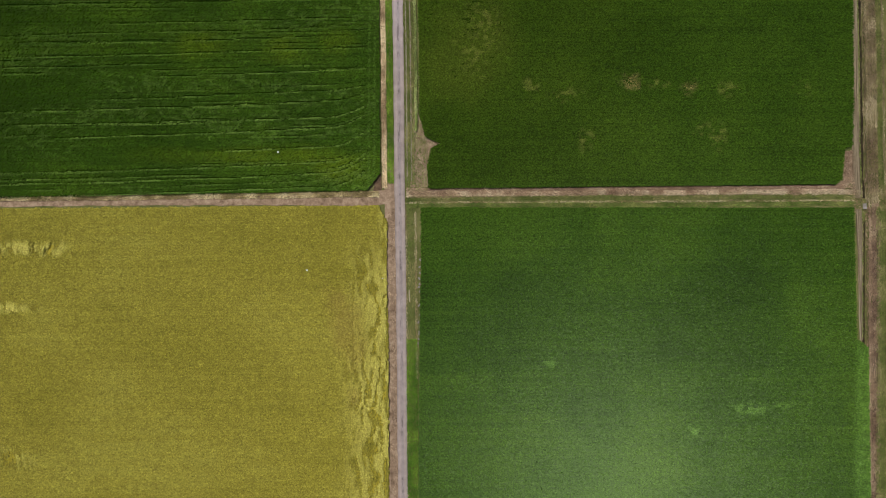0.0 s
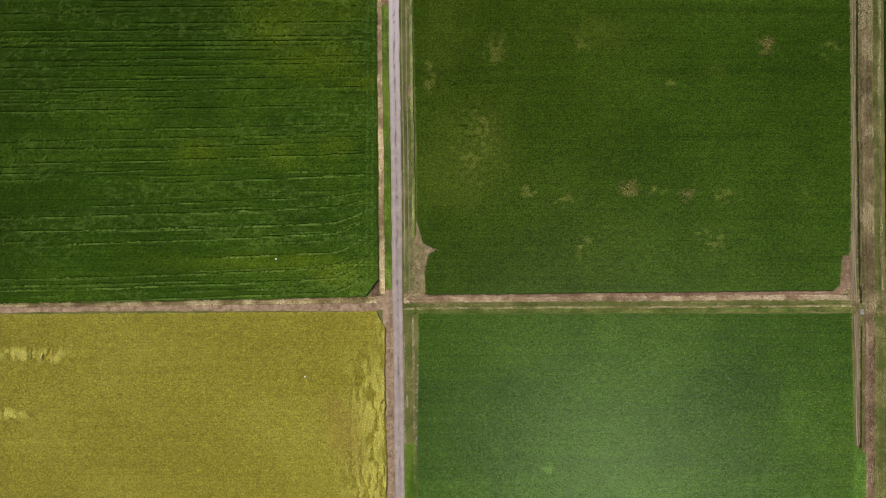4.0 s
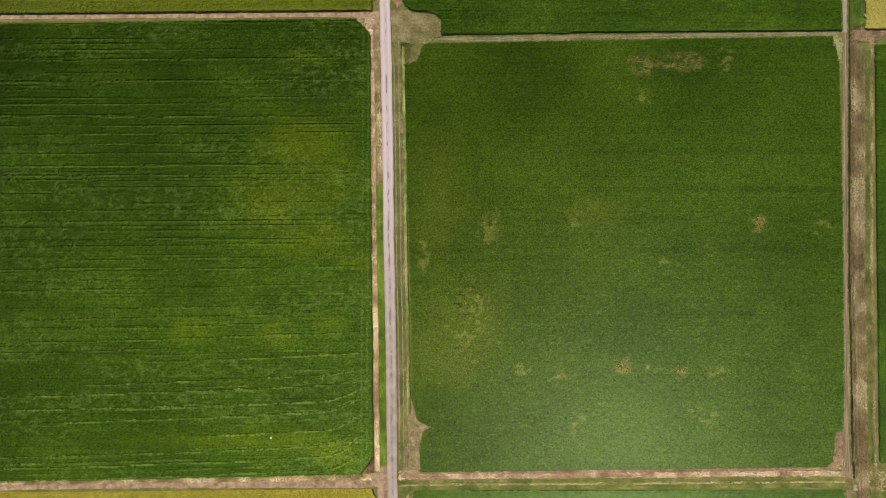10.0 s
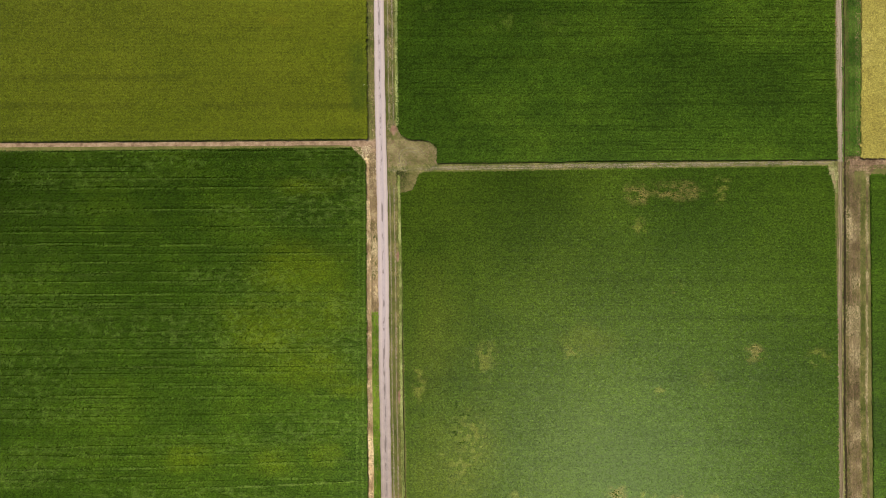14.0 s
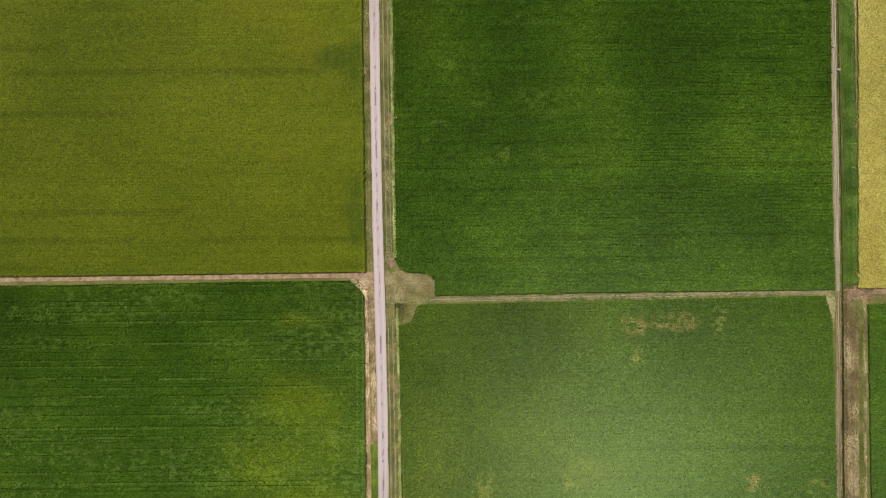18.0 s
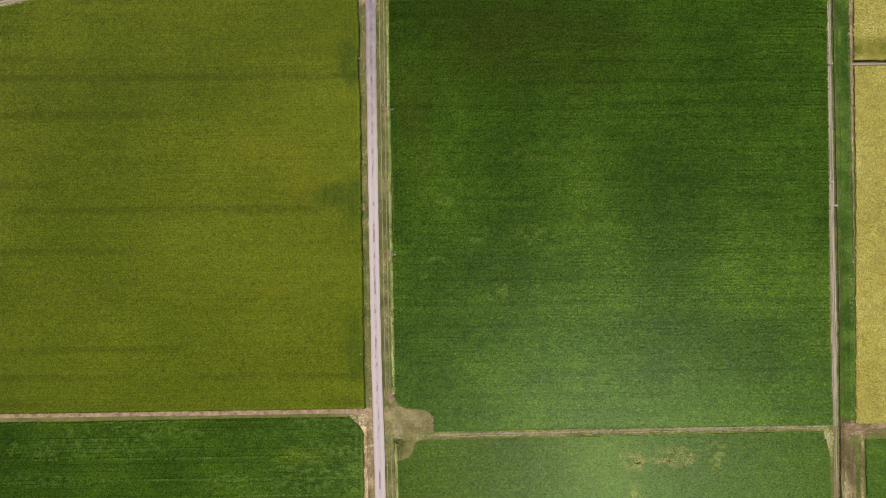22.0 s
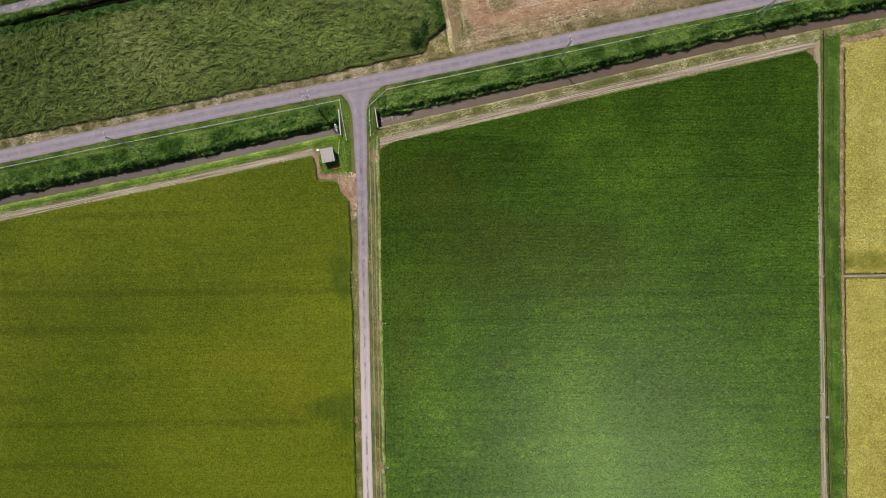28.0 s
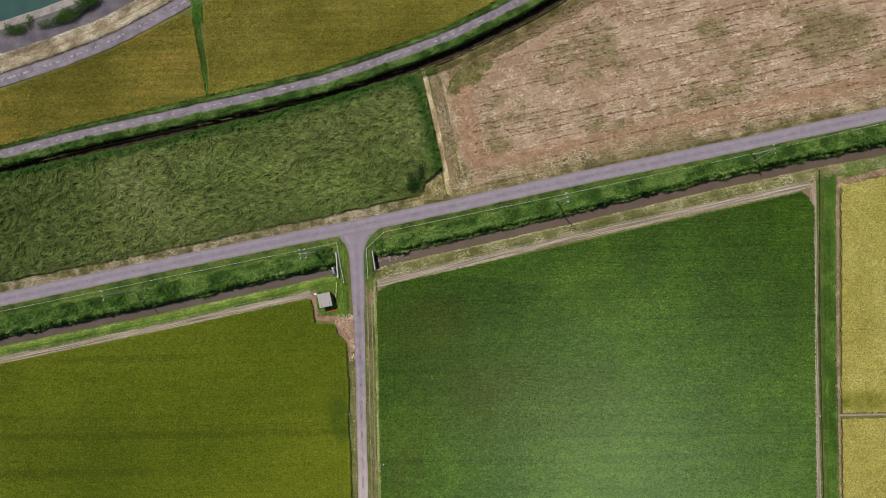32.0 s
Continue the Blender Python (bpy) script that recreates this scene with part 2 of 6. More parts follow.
def to_line(x, y, line):
    """Distance from points to a polyline, signed: positive on its left."""
    best = np.full(np.shape(x), 1e9)
    sign = np.ones(np.shape(x))
    for (x0, y0), (x1, y1) in zip(line, line[1:]):
        dx, dy = x1 - x0, y1 - y0
        t = np.clip(((x - x0) * dx + (y - y0) * dy) / (dx * dx + dy * dy), 0, 1)
        d = np.hypot(x - x0 - t * dx, y - y0 - t * dy)
        nearer = d < best
        best = np.where(nearer, d, best)
        sign = np.where(nearer, np.sign(dx * (y - y0) - dy * (x - x0)), sign)
    return best * sign


def raw_mesh(name, verts, faces, material, face_tint=None, smooth_shade=False):
    """A mesh from arrays: faces all triangles or all quads."""
    me = bpy.data.meshes.new(name)
    verts, faces = np.asarray(verts, np.float32), np.asarray(faces, np.int32)
    n, k = faces.shape
    me.vertices.add(len(verts))
    me.vertices.foreach_set("co", verts.ravel())
    me.loops.add(n * k)
    me.loops.foreach_set("vertex_index", faces.ravel())
    me.polygons.add(n)
    me.polygons.foreach_set("loop_start", np.arange(0, n * k, k, dtype=np.int32))
    me.polygons.foreach_set("use_smooth", np.full(n, smooth_shade))
    if face_tint is not None:
        att = me.attributes.new("tint", "FLOAT_COLOR", "FACE")
        att.data.foreach_set("color", np.c_[face_tint, np.ones(n)].astype(np.float32).ravel())
    me.update(calc_edges=True)
    me.materials.append(material)
    return me


def part(name, bm, material, parent=None, label=""):
    """Links a bmesh as one mesh object under a thing or a part."""
    me = bpy.data.meshes.new(name)
    bmesh.ops.recalc_face_normals(bm, faces=bm.faces)
    bm.to_mesh(me)
    bm.free()
    me.materials.append(material)
    ob = new(name, me)
    if parent:
        ob.parent = parent
    return tagged(ob, label)


def add_box(bm, x, y, z, sx, sy, sz, bevel=0.0):
    made = bmesh.ops.create_cube(bm, size=1.0, matrix=Matrix.LocRotScale((x, y, z), None, (sx, sy, sz)))
    if bevel:
        edges = list({e for v in made["verts"] for e in v.link_edges})
        bmesh.ops.bevel(bm, geom=edges, offset=bevel, segments=1, affect="EDGES")
    return bm


def box(x, y, z, sx, sy, sz, bevel=0.0):
    return add_box(bmesh.new(), x, y, z, sx, sy, sz, bevel)


def rod(a, b, r0, r1=None, sides=8, bm=None):
    """A tapered rod from a to b."""
    bm = bm or bmesh.new()
    a, b = Vector(a), Vector(b)
    turn = (b - a).to_track_quat("Z", "Y").to_matrix().to_4x4()
    bmesh.ops.create_cone(bm, cap_ends=True, segments=sides, radius1=r0, radius2=r0 if r1 is None else r1,
                          depth=(b - a).length, matrix=Matrix.Translation((a + b) / 2) @ turn)
    return bm


# ---- plan ----
MAIN_ROAD = [(-7.6, -120), (-8.3, -55), (-9.0, -11), (-9.55, 14), (-9.84, 31.4), (-10.12, 46), (-10.6, 64), (-10.83, 81.6), (-11.25, 100), (-11.6, 112), (-12.05, 128), (-12.45, 151), (-12.65, 165), (-12.92, 183), (-13.05, 195), (-13.2, 207), (-13.45, 218), (-13.7, 226), (-14.1, 232.4)]
LANE = [(-190, 197.0), (-92.6, 217.1), (-67.5, 222.3), (-42.5, 227.3), (-22.5, 231.15), (-14.4, 232.6), (7.4, 237.0), (32.3, 242.3), (69.2, 249.6), (103, 256.5), (190, 274.5)]
NORTH_ROAD = [(-190, 226), (-91.9, 249.1), (-74, 253.4), (-53.5, 257.7), (-38, 260.9), (-22.1, 264.6), (-17.6, 265.9), (-4.5, 270.1), (6.2, 273.9), (15.8, 278.3), (23.6, 282.3), (60, 303)]
RIVER_ROAD = [(-170, 246), (-91.6, 265.2), (-79.6, 268.9), (-67.6, 273.4), (-58.0, 278.2), (-49.5, 282.8), (-10, 306)]
CANAL = [(-190, 187.5), (-92.8, 208.0), (-57.7, 214.9), (-22.6, 222.5), (-8, 225.3), (33.3, 234.3), (63.2, 241.2), (87.1, 246.2), (103, 249.0), (190, 267)]
EAST_DITCH = [(94.6, -120), (94.2, -40), (93.7, 4), (92.85, 21), (92.3, 42), (91.8, 55), (91.2, 108), (90.8, 134), (89.6, 180), (88.9, 207), (88.7, 246)]
canal_y, lane_y = along(CANAL), along(LANE)
X_WEST, X_EAST = -18.0, -9.9  # the ends of the two canal arms at the crossing


def ground_z(x, y):
    """The height of the land: flat fields, the canal, the ditches and the river bank cut into it."""
    x, y = np.asarray(x, float), np.asarray(y, float)
    d = (y - canal_y(x)) * 0.978
    half = np.where(x < -14, 0.9, 1.15)
    bank = -0.9 * (1 - np.clip((d - half) / (4.8 - half), 0, 1)) - 1.3 * (1 - smooth(half, half + 0.7, d))
    cut = bank * smooth(-half - 1.3, -half, d)
    cut = np.where((d < -half - 1.3) | (d > 4.8), 0, cut)
    cut = cut * (1 - smooth(X_WEST - 0.2, X_WEST, x) * (1 - smooth(X_EAST, X_EAST + 0.2, x)))
    e = np.abs(to_line(x, y, EAST_DITCH))
    cut = np.minimum(cut, -0.85 * (1 - smooth(0.2, np.where(y > 110, 0.7, 0.75), e)) * (y < 247))
    dry = smooth(0.3, 1.5, -to_line(x, y, EAST_DITCH)) * (1 - smooth(3.4, 4.6, -to_line(x, y, EAST_DITCH))) * (y < 108)
    cut = np.minimum(cut, -0.45 * dry)
    n = -to_line(x, y, NORTH_ROAD)
    cut = np.minimum(cut, -1.9 * smooth(2.5, 3.1, n) * (1 - smooth(4.2, 5.1, n)))
    r = to_line(x, y, RIVER_ROAD)
    cut = np.minimum(cut, -2.6 * smooth(1.4, 6.4, r) - 1.4 * smooth(13.6, 14.6, r))
    return cut


def spaced(*stops):
    """Sorted coordinates from (start, step) stops."""
    out = []
    for (a, step), (b, _) in zip(stops, stops[1:]):
        out += list(np.arange(a, b, step))
    return np.array(out + [stops[-1][0]])


def build_ground():
    us = spaced((-2400, 600), (-600, 120), (-120, 1.5), (-20, 0.3), (-8, 1.5), (86, 0.25), (98, 1.5), (120, 120), (600, 600), (2400, 1))
    vs = spaced((-2400, 600), (-600, 120), (-120, 8.0), (221, 0.35), (235, 0.9), (310, 40), (600, 600), (2400, 1))
    u, v = np.meshgrid(us, vs)
    x, y = u, v + 0.215 * np.clip(u, -400, 400)
    z = ground_z(x, y) + 0.06 * (cloud(x, y, 6.0, 3) - 0.5)
    n, m = len(us), len(vs)
    i = (np.arange(m - 1)[:, None] * n + np.arange(n - 1)).ravel()
    me = raw_mesh("ground", np.stack([x.ravel(), y.ravel(), z.ravel()], 1), np.stack([i, i + 1, i + n + 1, i + n], 1), SOIL_GREEN, smooth_shade=True)
    return tagged(new("ground", me), "flat farmland soil with sparse grass", "ground", kind="structure")


build_ground()


def ribbon(name, line, width, material, label, category, lift=0.03, thick=0.0, wobble=0.12, step=0.8, cross=6, kind="structure", seed=1, drape=True):
    """A strip along a polyline with a ragged edge, draped on the land. width: metres, or a list of (distance along, width)."""
    pts = np.array(line, float)
    seg = np.hypot(*np.diff(pts, axis=0).T)
    s = np.r_[0, np.cumsum(seg)]
    t = np.linspace(0, s[-1], max(2, int(s[-1] / step)))
    # round the corners of the line a little
    px, py = np.interp(t, s, pts[:, 0]), np.interp(t, s, pts[:, 1])
    k = max(1, int(3.0 / step))
    if len(t) > 4 * k:
        ker = np.ones(2 * k + 1) / (2 * k + 1)
        px[k:-k], py[k:-k] = np.convolve(px, ker, "valid"), np.convolve(py, ker, "valid")
    dx, dy = np.gradient(px), np.gradient(py)
    ln = np.hypot(dx, dy)
    nx, ny = dy / ln, -dx / ln
    w = np.full(len(t), float(width)) if np.isscalar(width) else np.interp(t, *np.array(width, float).T)
    left = -w / 2 + wobble * 2 * (cloud(t, t * 0 + 3.3, 2.2, seed) - 0.5)
    right = w / 2 + wobble * 2 * (cloud(t, t * 0 + 7.7, 2.2, seed + 9) - 0.5)
    f = np.linspace(0, 1, cross + 1)
    off = left[:, None] * (1 - f) + right[:, None] * f
    x, y = px[:, None] + nx[:, None] * off, py[:, None] + ny[:, None] * off
    z = (ground_z(x, y) if drape else np.zeros_like(x)) + lift + thick + 0.0 * x
    z = z + thick * 0.25 * (1 - (2 * f - 1) ** 2)
    rows, cols = x.shape
    v = np.stack([x.ravel(), y.ravel(), z.ravel()], 1)
    i = (np.arange(rows - 1)[:, None] * cols + np.arange(cols - 1)).ravel()
    faces = np.stack([i, i + 1, i + cols + 1, i + cols], 1)
    uv = np.stack([np.broadcast_to(f, x.shape).ravel(), np.broadcast_to(t[:, None], x.shape).ravel()], 1)
    # the two edges turn down into the ground
    a = np.arange(rows) * cols
    for edge, flip in ((a, False), (a + cols - 1, True)):
        base = len(v)
        low = v[edge].copy()
        low[:, 2] -= thick + lift + 0.08
        v, uv = np.r_[v, low], np.r_[uv, uv[edge]]
        e0, e1, b0 = edge[:-1], edge[1:], base + np.arange(rows - 1)
        quad = np.stack([e0, e1, b0 + 1, b0], 1)
        faces = np.r_[faces, quad[:, ::-1] if flip else quad]
    me = raw_mesh(name, v, faces, material, smooth_shade=False)
    layer = me.uv_layers.new(name="UVMap")
    layer.data.foreach_set("uv", uv[faces.ravel()].astype(np.float32).ravel())
    return tagged(new(name, me), label, category, kind=kind)


def leaves(name, x, y, z, length, width, tint, material, spread=0.28, facing=None, heading=None, parent=None, blunt=False):
    """Many small pointed leaf blades in one mesh, turned towards the light (facing: one direction, or one a blade) with some spread; blunt: broad leaf bunches."""
    n = len(x)
    normal = np.atleast_2d(np.asarray(facing if facing is not None else SUN)) + spread * rng.normal(size=(n, 3))
    normal /= np.linalg.norm(normal, axis=1)[:, None]
    ang = rng.random(n) * 2 * np.pi if heading is None else heading
    a = np.stack([np.cos(ang), np.sin(ang), np.zeros(n)], 1)
    a -= normal * (a * normal).sum(1)[:, None]
    a /= np.linalg.norm(a, axis=1)[:, None]
    b = np.cross(normal, a)
    c = np.stack([x, y, z], 1)
    hl, hw = (np.broadcast_to(length, n) / 2)[:, None], (np.broadcast_to(width, n) / 2)[:, None]
    if blunt:
        shape = np.stack([c - a * hl - b * hw, c + a * hl - b * hw, c + a * hl + b * hw, c - a * hl + b * hw], 1)
    else:
        shape = np.stack([c - a * hl - b * hw, c - a * hl + b * hw, c + a * hl], 1)
    ob = new(name, raw_mesh(name, shape.reshape(-1, 3), np.arange(shape.shape[1] * n).reshape(n, -1), material, np.clip(tint, 0.0, 1.0)))
    if parent:
        ob.parent = parent
    return ob


def scatter_poly(poly, per_m2, ragged=0.1, rows=0.0, limit=None):
    """Random points in a polygon with a ragged rim; rows: spacing of sowing rows along x, 0 for none."""
    p = np.array(poly)
    lo, hi = p.min(0), p.max(0)
    if limit is not None:
        lo, hi = np.maximum(lo, limit[:2]), np.minimum(hi, limit[2:])
    n = int((hi[0] - lo[0]) * (hi[1] - lo[1]) * per_m2)
    x, y = lo[0] + rng.random(n) * (hi[0] - lo[0]), lo[1] + rng.random(n) * (hi[1] - lo[1])
    if rows:
        tilt = 0.012 * x
        r = np.floor((y - tilt) / rows)
        y = tilt + (r + 0.5 + 0.13 * rng.normal(size=n)) * rows
    jx = ragged * 2 * (cloud(x, y, 2.5, 21) - 0.5)
    jy = ragged * 2 * (cloud(x, y, 2.5, 27) - 0.5)
    keep = inside(x + jx, y + jy, poly)
    return x[keep], y[keep]


def lattice_poly(poly, step_x, step_y):
    """Evenly spread points along sowing rows in a polygon."""
    p = np.array(poly)
    lo, hi = np.maximum(p.min(0), VIEW[:2]) - 1, np.minimum(p.max(0), VIEW[2:]) + 1
    x, y = np.meshgrid(np.arange(lo[0], hi[0], step_x), np.arange(lo[1] - 2, hi[1] + 2, step_y))
    x, y = (x + step_x * rng.random(x.shape[0])[:, None]).ravel(), (y + 0.012 * x).ravel()
    x, y = x + 0.1 * rng.normal(size=x.size), y + 0.035 * rng.normal(size=x.size)
    jx, jy = 0.2 * (cloud(x, y, 2.5, 21) - 0.5), 0.2 * (cloud(x, y, 2.5, 27) - 0.5)
    keep = inside(x + jx, y + jy, poly)
    return x[keep], y[keep]


def slab(name, poly, top, material, bottom=-0.4):
    """A low block with the outline of a polygon."""
    bm = bmesh.new()
    f = bm.faces.new([bm.verts.new((px, py, bottom)) for px, py in poly])
    for el in bmesh.ops.extrude_face_region(bm, geom=[f])["geom"]:
        if isinstance(el, bmesh.types.BMVert):
            el.co.z = top
    return part(name, bm, material)


VIEW = (-106, -64, 112, 300)


def mix3(a, b, f):
    return np.asarray(a)[None] * (1 - f[:, None]) + np.asarray(b)[None] * f[:, None]


def clipped(poly, box):
    """A polygon cut to a rectangle (x0, y0, x1, y1)."""
    for axis, limit, sign in ((0, box[0], 1), (0, box[2], -1), (1, box[1], 1), (1, box[3], -1)):
        out = []
        for p, q in zip(poly, poly[1:] + poly[:1]):
            a, c = sign * (p[axis] - limit), sign * (q[axis] - limit)
            if a >= 0:
                out.append(p)
            if a * c < 0:
                f = a / (a - c)
                out.append((p[0] + f * (q[0] - p[0]), p[1] + f * (q[1] - p[1])))
        poly = out
    return poly


def rim_points(poly, per_m):
    """Points just inside a polygon's edge, where the stand ends in one clean line."""
    px, py = [], []
    for (x0, y0), (x1, y1) in zip(poly, poly[1:] + poly[:1]):
        ln = math.hypot(x1 - x0, y1 - y0)
        t, d = rng.random(int(ln * per_m)), 0.1 + 0.5 * rng.random(int(ln * per_m))
        px.append(x0 + t * (x1 - x0) + d * (y1 - y0) / ln)
        py.append(y0 + t * (y1 - y0) - d * (x1 - x0) / ln)
    x, y = np.concatenate(px), np.concatenate(py)
    keep = inside(x, y, poly)
    return x[keep], y[keep]


def field(name, poly, label, category, colors, height=0.8, per_m2=20, leaf=(0.36, 0.2), rows=0.3, patch=14.0, streak=0.35, bright=0.16, contrast=0.4,
          seed=1, material=None, under=None, spread=0.05, facing=None, paint=None, base_rise=0.35, shrink=0.25, canopy=0.0,
          clump=0.3, drill=0.2, headland=None, lump=0.22, lump_size=0.9, lean=0.08, floor=0.55, ridge=0.0):
    """One stand of crop: a dense understorey block, a closed lower layer of leaf bunches (canopy: how unevenly they are
    tilted) and the upper blades along the sowing rows, which stand up in lumps (lump: share of the height, lump_size:
    metres, lean: how far blades follow the lumps) and shade the layer below (floor: its height). ridge: how far the
    crop sinks between its rows. clump: unevenness of growth; drill: how much shade between the drill rows is put into
    the tint; headland: (edge line, width) where the rows follow the edge. colors: shade, middle, light."""
    material, under = material or GREEN_LEAF, under or UNDER_GREEN
    whole = list(poly)
    poly = clipped(whole, VIEW)
    if sum(x0 * y1 - x1 * y0 for (x0, y0), (x1, y1) in zip(poly, poly[1:] + poly[:1])) > 0:
        poly = poly[::-1]
    mid = np.array(poly).mean(0)
    inner = [tuple(np.array(q) + shrink * (mid - q) / np.linalg.norm(mid - q)) for q in np.array(poly, float)]
    block = [tuple(np.array(q) + shrink * (mid - q) / np.linalg.norm(mid - q)) for q in np.array(whole, float)]
    stand = tagged(slab(name, block, height * base_rise, under), label, category, kind="stuff")

    def lumps(x, y):
        return 0.5 * grain(x / lump_size, y / (0.85 * lump_size), seed + 80) + 0.5 * grain(x / (0.46 * lump_size), y / (0.4 * lump_size), seed + 81)

    def layer(part_name, density, size, low, high, jitter, tilt_spread, lower, surface):
        x, y = lattice_poly(inner, 0.48, 0.34) if lower else scatter_poly(poly, density, rows=rows, limit=VIEW)
        if not lower:
            rx, ry = rim_points(poly, 18)
            x, y = np.r_[x, rx], np.r_[y, ry]
        n = len(x)
        f = cloud(x, y, patch, seed, 4)
        f = f + streak * (vnoise(x / 18.0, (y - 0.012 * x) / 0.6, seed + 50) - 0.5) + 0.6 * streak * (vnoise(x / 60.0, (y - 0.012 * x) / 5.0, seed + 60) - 0.5)
        f = smooth(0.15, 0.85, 0.5 + contrast * (f - 0.5) * 1.6)
        tint = np.where((f < 0.5)[:, None], mix3(colors[0], colors[1], f * 2), mix3(colors[1], colors[2], f * 2 - 1))
        tint = tint * (1 + jitter * rng.normal(size=n) + clump * (grain(x / 1.1, y / 0.75, seed + 75) - 0.5))[:, None]
        phase, weak = (y - 0.012 * x) / (2 * rows if rows else 0.68), 0.4 + 1.2 * vnoise(x / 7.0, y / 1.4, seed + 78)
        gap = smooth(0.35, 0.85, np.abs(2 * (phase % 1) - 1)) * np.clip(weak, 0.3, 1.3)
        if headland:
            off = np.abs(to_line(x, y, headland[0]))
            phase, weak = np.where(off < headland[1], off / 0.9, phase), np.where(off < headland[1], 1.3, weak)
        # darker tint between the rows stands in for shade
        tint = tint * (1 + drill * weak * (0.35 - smooth(0.5, 0.95, np.abs(2 * (phase % 1) - 1))))[:, None]
        up = lumps(x, y)
        z = height * (low + (high - low) * rng.random(n) + lump * (up - 0.5) * (0.4 if lower else 1.0) - (0 if lower else ridge) * gap)
        slope = np.stack([lumps(x + 0.08, y) - up, lumps(x, y + 0.08) - up], 1) * (height * lump / 0.08)
        turned = np.repeat(np.asarray(facing if facing is not None else SUN, float)[None], n, 0)
        turned[:, :2] -= lean * slope
        head, grow = None, np.ones(n)
        if paint:
            tint, z, head, grow = paint(x, y, tint, z, grow)
        tint = np.clip(tint, 0.002, 1.0)
        if lower:
            head, grow = 0.012 + 0.12 * rng.normal(size=n), np.ones(n)
        elif head is None and rows:
            head = 0.012 + (0.3 if ridge else 0.7) * rng.normal(size=n) + np.pi * (rng.random(n) < 0.5)
        leaves(part_name, x, y, z, size[0] * grow * (0.7 + 0.6 * rng.random(n)), size[1] * (0.7 + 0.6 * rng.random(n)), tint, surface, tilt_spread, turned, head, stand, lower)["kind"] = "stuff"

    if canopy:
        layer("lower_leaves", 0, (0.64, 0.46) if material is GREEN_LEAF else (0.76, 0.54), floor, floor + 0.08, 0.1, canopy, True, material)
    layer("foliage", per_m2, leaf, 0.78, 0.94, bright, spread, False, material)
    return stand


def spots(x, y, places):
    """0 to 1 inside soft uneven spots (x, y, radius along x, radius along y)."""
    out = np.zeros(len(x))
    for px, py, rx, ry in places:
        d = np.hypot((x - px) / rx, (y - py) / ry) + 1.5 * (cloud(x, y, 0.9 * max(rx, ry), 91, 4) - 0.5)
        out = np.maximum(out, 1 - smooth(0.15, 1.25, d))
    return out


def broken_lines(x, y, spacing, tilt, length, seed, cover=0.5):
    """Long broken lines across a field at uneven distances: 0 to 1 on a line, and the signed distance from it."""
    table = np.random.default_rng(seed).random(997)
    v = (y - tilt * x) / spacing
    k = np.floor(v).astype(int)
    away = (v - k - 0.2 - 0.6 * table[k % 997]) * spacing + 0.25 * (vnoise(x / 9.0, k * 3.7, seed + 2) - 0.5)
    run = smooth(1 - cover, 1.15 - cover, vnoise(x / length + 31.0 * table[(k + 5) % 997], k * 1.0, seed + 1) * (0.6 + 0.8 * table[(k + 9) % 997]))
    return run, away


def swirl(x, y, size, seed):
    """A smoothly wandering heading."""
    return 2 * np.pi * cloud(x, y, size, seed, 2) * 1.6


def grass(name, label, category, x, y, colors, blade=(0.4, 0.1), height=0.25, patch=2.5, seed=1, spread=0.4, bright=0.16, material=None, facing=None, heading=None, base=None, shade=None):
    """Loose grass or straw as one thing. shade: a share of light and dark for each blade."""
    f = smooth(0.2, 0.8, cloud(x, y, patch, seed))
    tint = np.where((f < 0.5)[:, None], mix3(colors[0], colors[1], f * 2), mix3(colors[1], colors[2], f * 2 - 1))
    tint = tint * np.clip((1 + bright * rng.normal(size=len(x))) * (1.0 if shade is None else shade), 0.2, 2.0)[:, None]
    z = (ground_z(x, y) if base is None else base) + height * (0.2 + 0.8 * rng.random(len(x)))
    if height >= 0.9:
        foot = ground_z(x, y)
        z = foot + (z - foot) * (0.3 + 0.75 * np.clip(0.6 * grain(x / 1.2, y / 1.2, seed + 11) + 0.7 * grain(x / 0.5, y / 0.5, seed + 12) - 0.15, 0, 1))
    ob = leaves(name, x, y, z, blade[0] * (0.6 + 0.8 * rng.random(len(x))), blade[1] * (0.6 + 0.8 * rng.random(len(x))), tint, material or GRASS_LEAF, spread, facing or (-0.1, 0.15, 1.0), heading)
    return tagged(ob, label, category, kind="stuff")


def strip_points(line, lo, hi, per_m2, start=0.0, end=1.0, gaps=0.0, seed=5, ragged=0.25):
    """Random points beside a polyline, from lo to hi metres to its right; gaps thins them in patches; ragged: how far the strip wanders."""
    pts = np.array(line, float)
    seg = np.hypot(*np.diff(pts, axis=0).T)
    s = np.r_[0, np.cumsum(seg)]
    a, b = start * s[-1], end * s[-1]
    n = int((b - a) * (hi - lo) * per_m2)
    t = a + rng.random(n) * (b - a)
    x, y = np.interp(t, s, pts[:, 0]), np.interp(t, s, pts[:, 1])
    dx, dy = np.interp(t + 0.3, s, pts[:, 0]) - np.interp(t - 0.3, s, pts[:, 0]), np.interp(t + 0.3, s, pts[:, 1]) - np.interp(t - 0.3, s, pts[:, 1])
    ln = np.hypot(dx, dy)
    off = lo + rng.random(n) * (hi - lo) + ragged * (cloud(t, t * 0, 2.0, seed) - 0.5)
    x, y = x + dy / ln * off, y - dx / ln * off
    keep = (x > VIEW[0]) & (x < VIEW[2]) & (y > VIEW[1]) & (y < VIEW[3])
    if gaps:
        keep &= cloud(x, y, 1.8, seed + 3) + 0.25 * rng.random(n) > gaps
    return x[keep], y[keep]


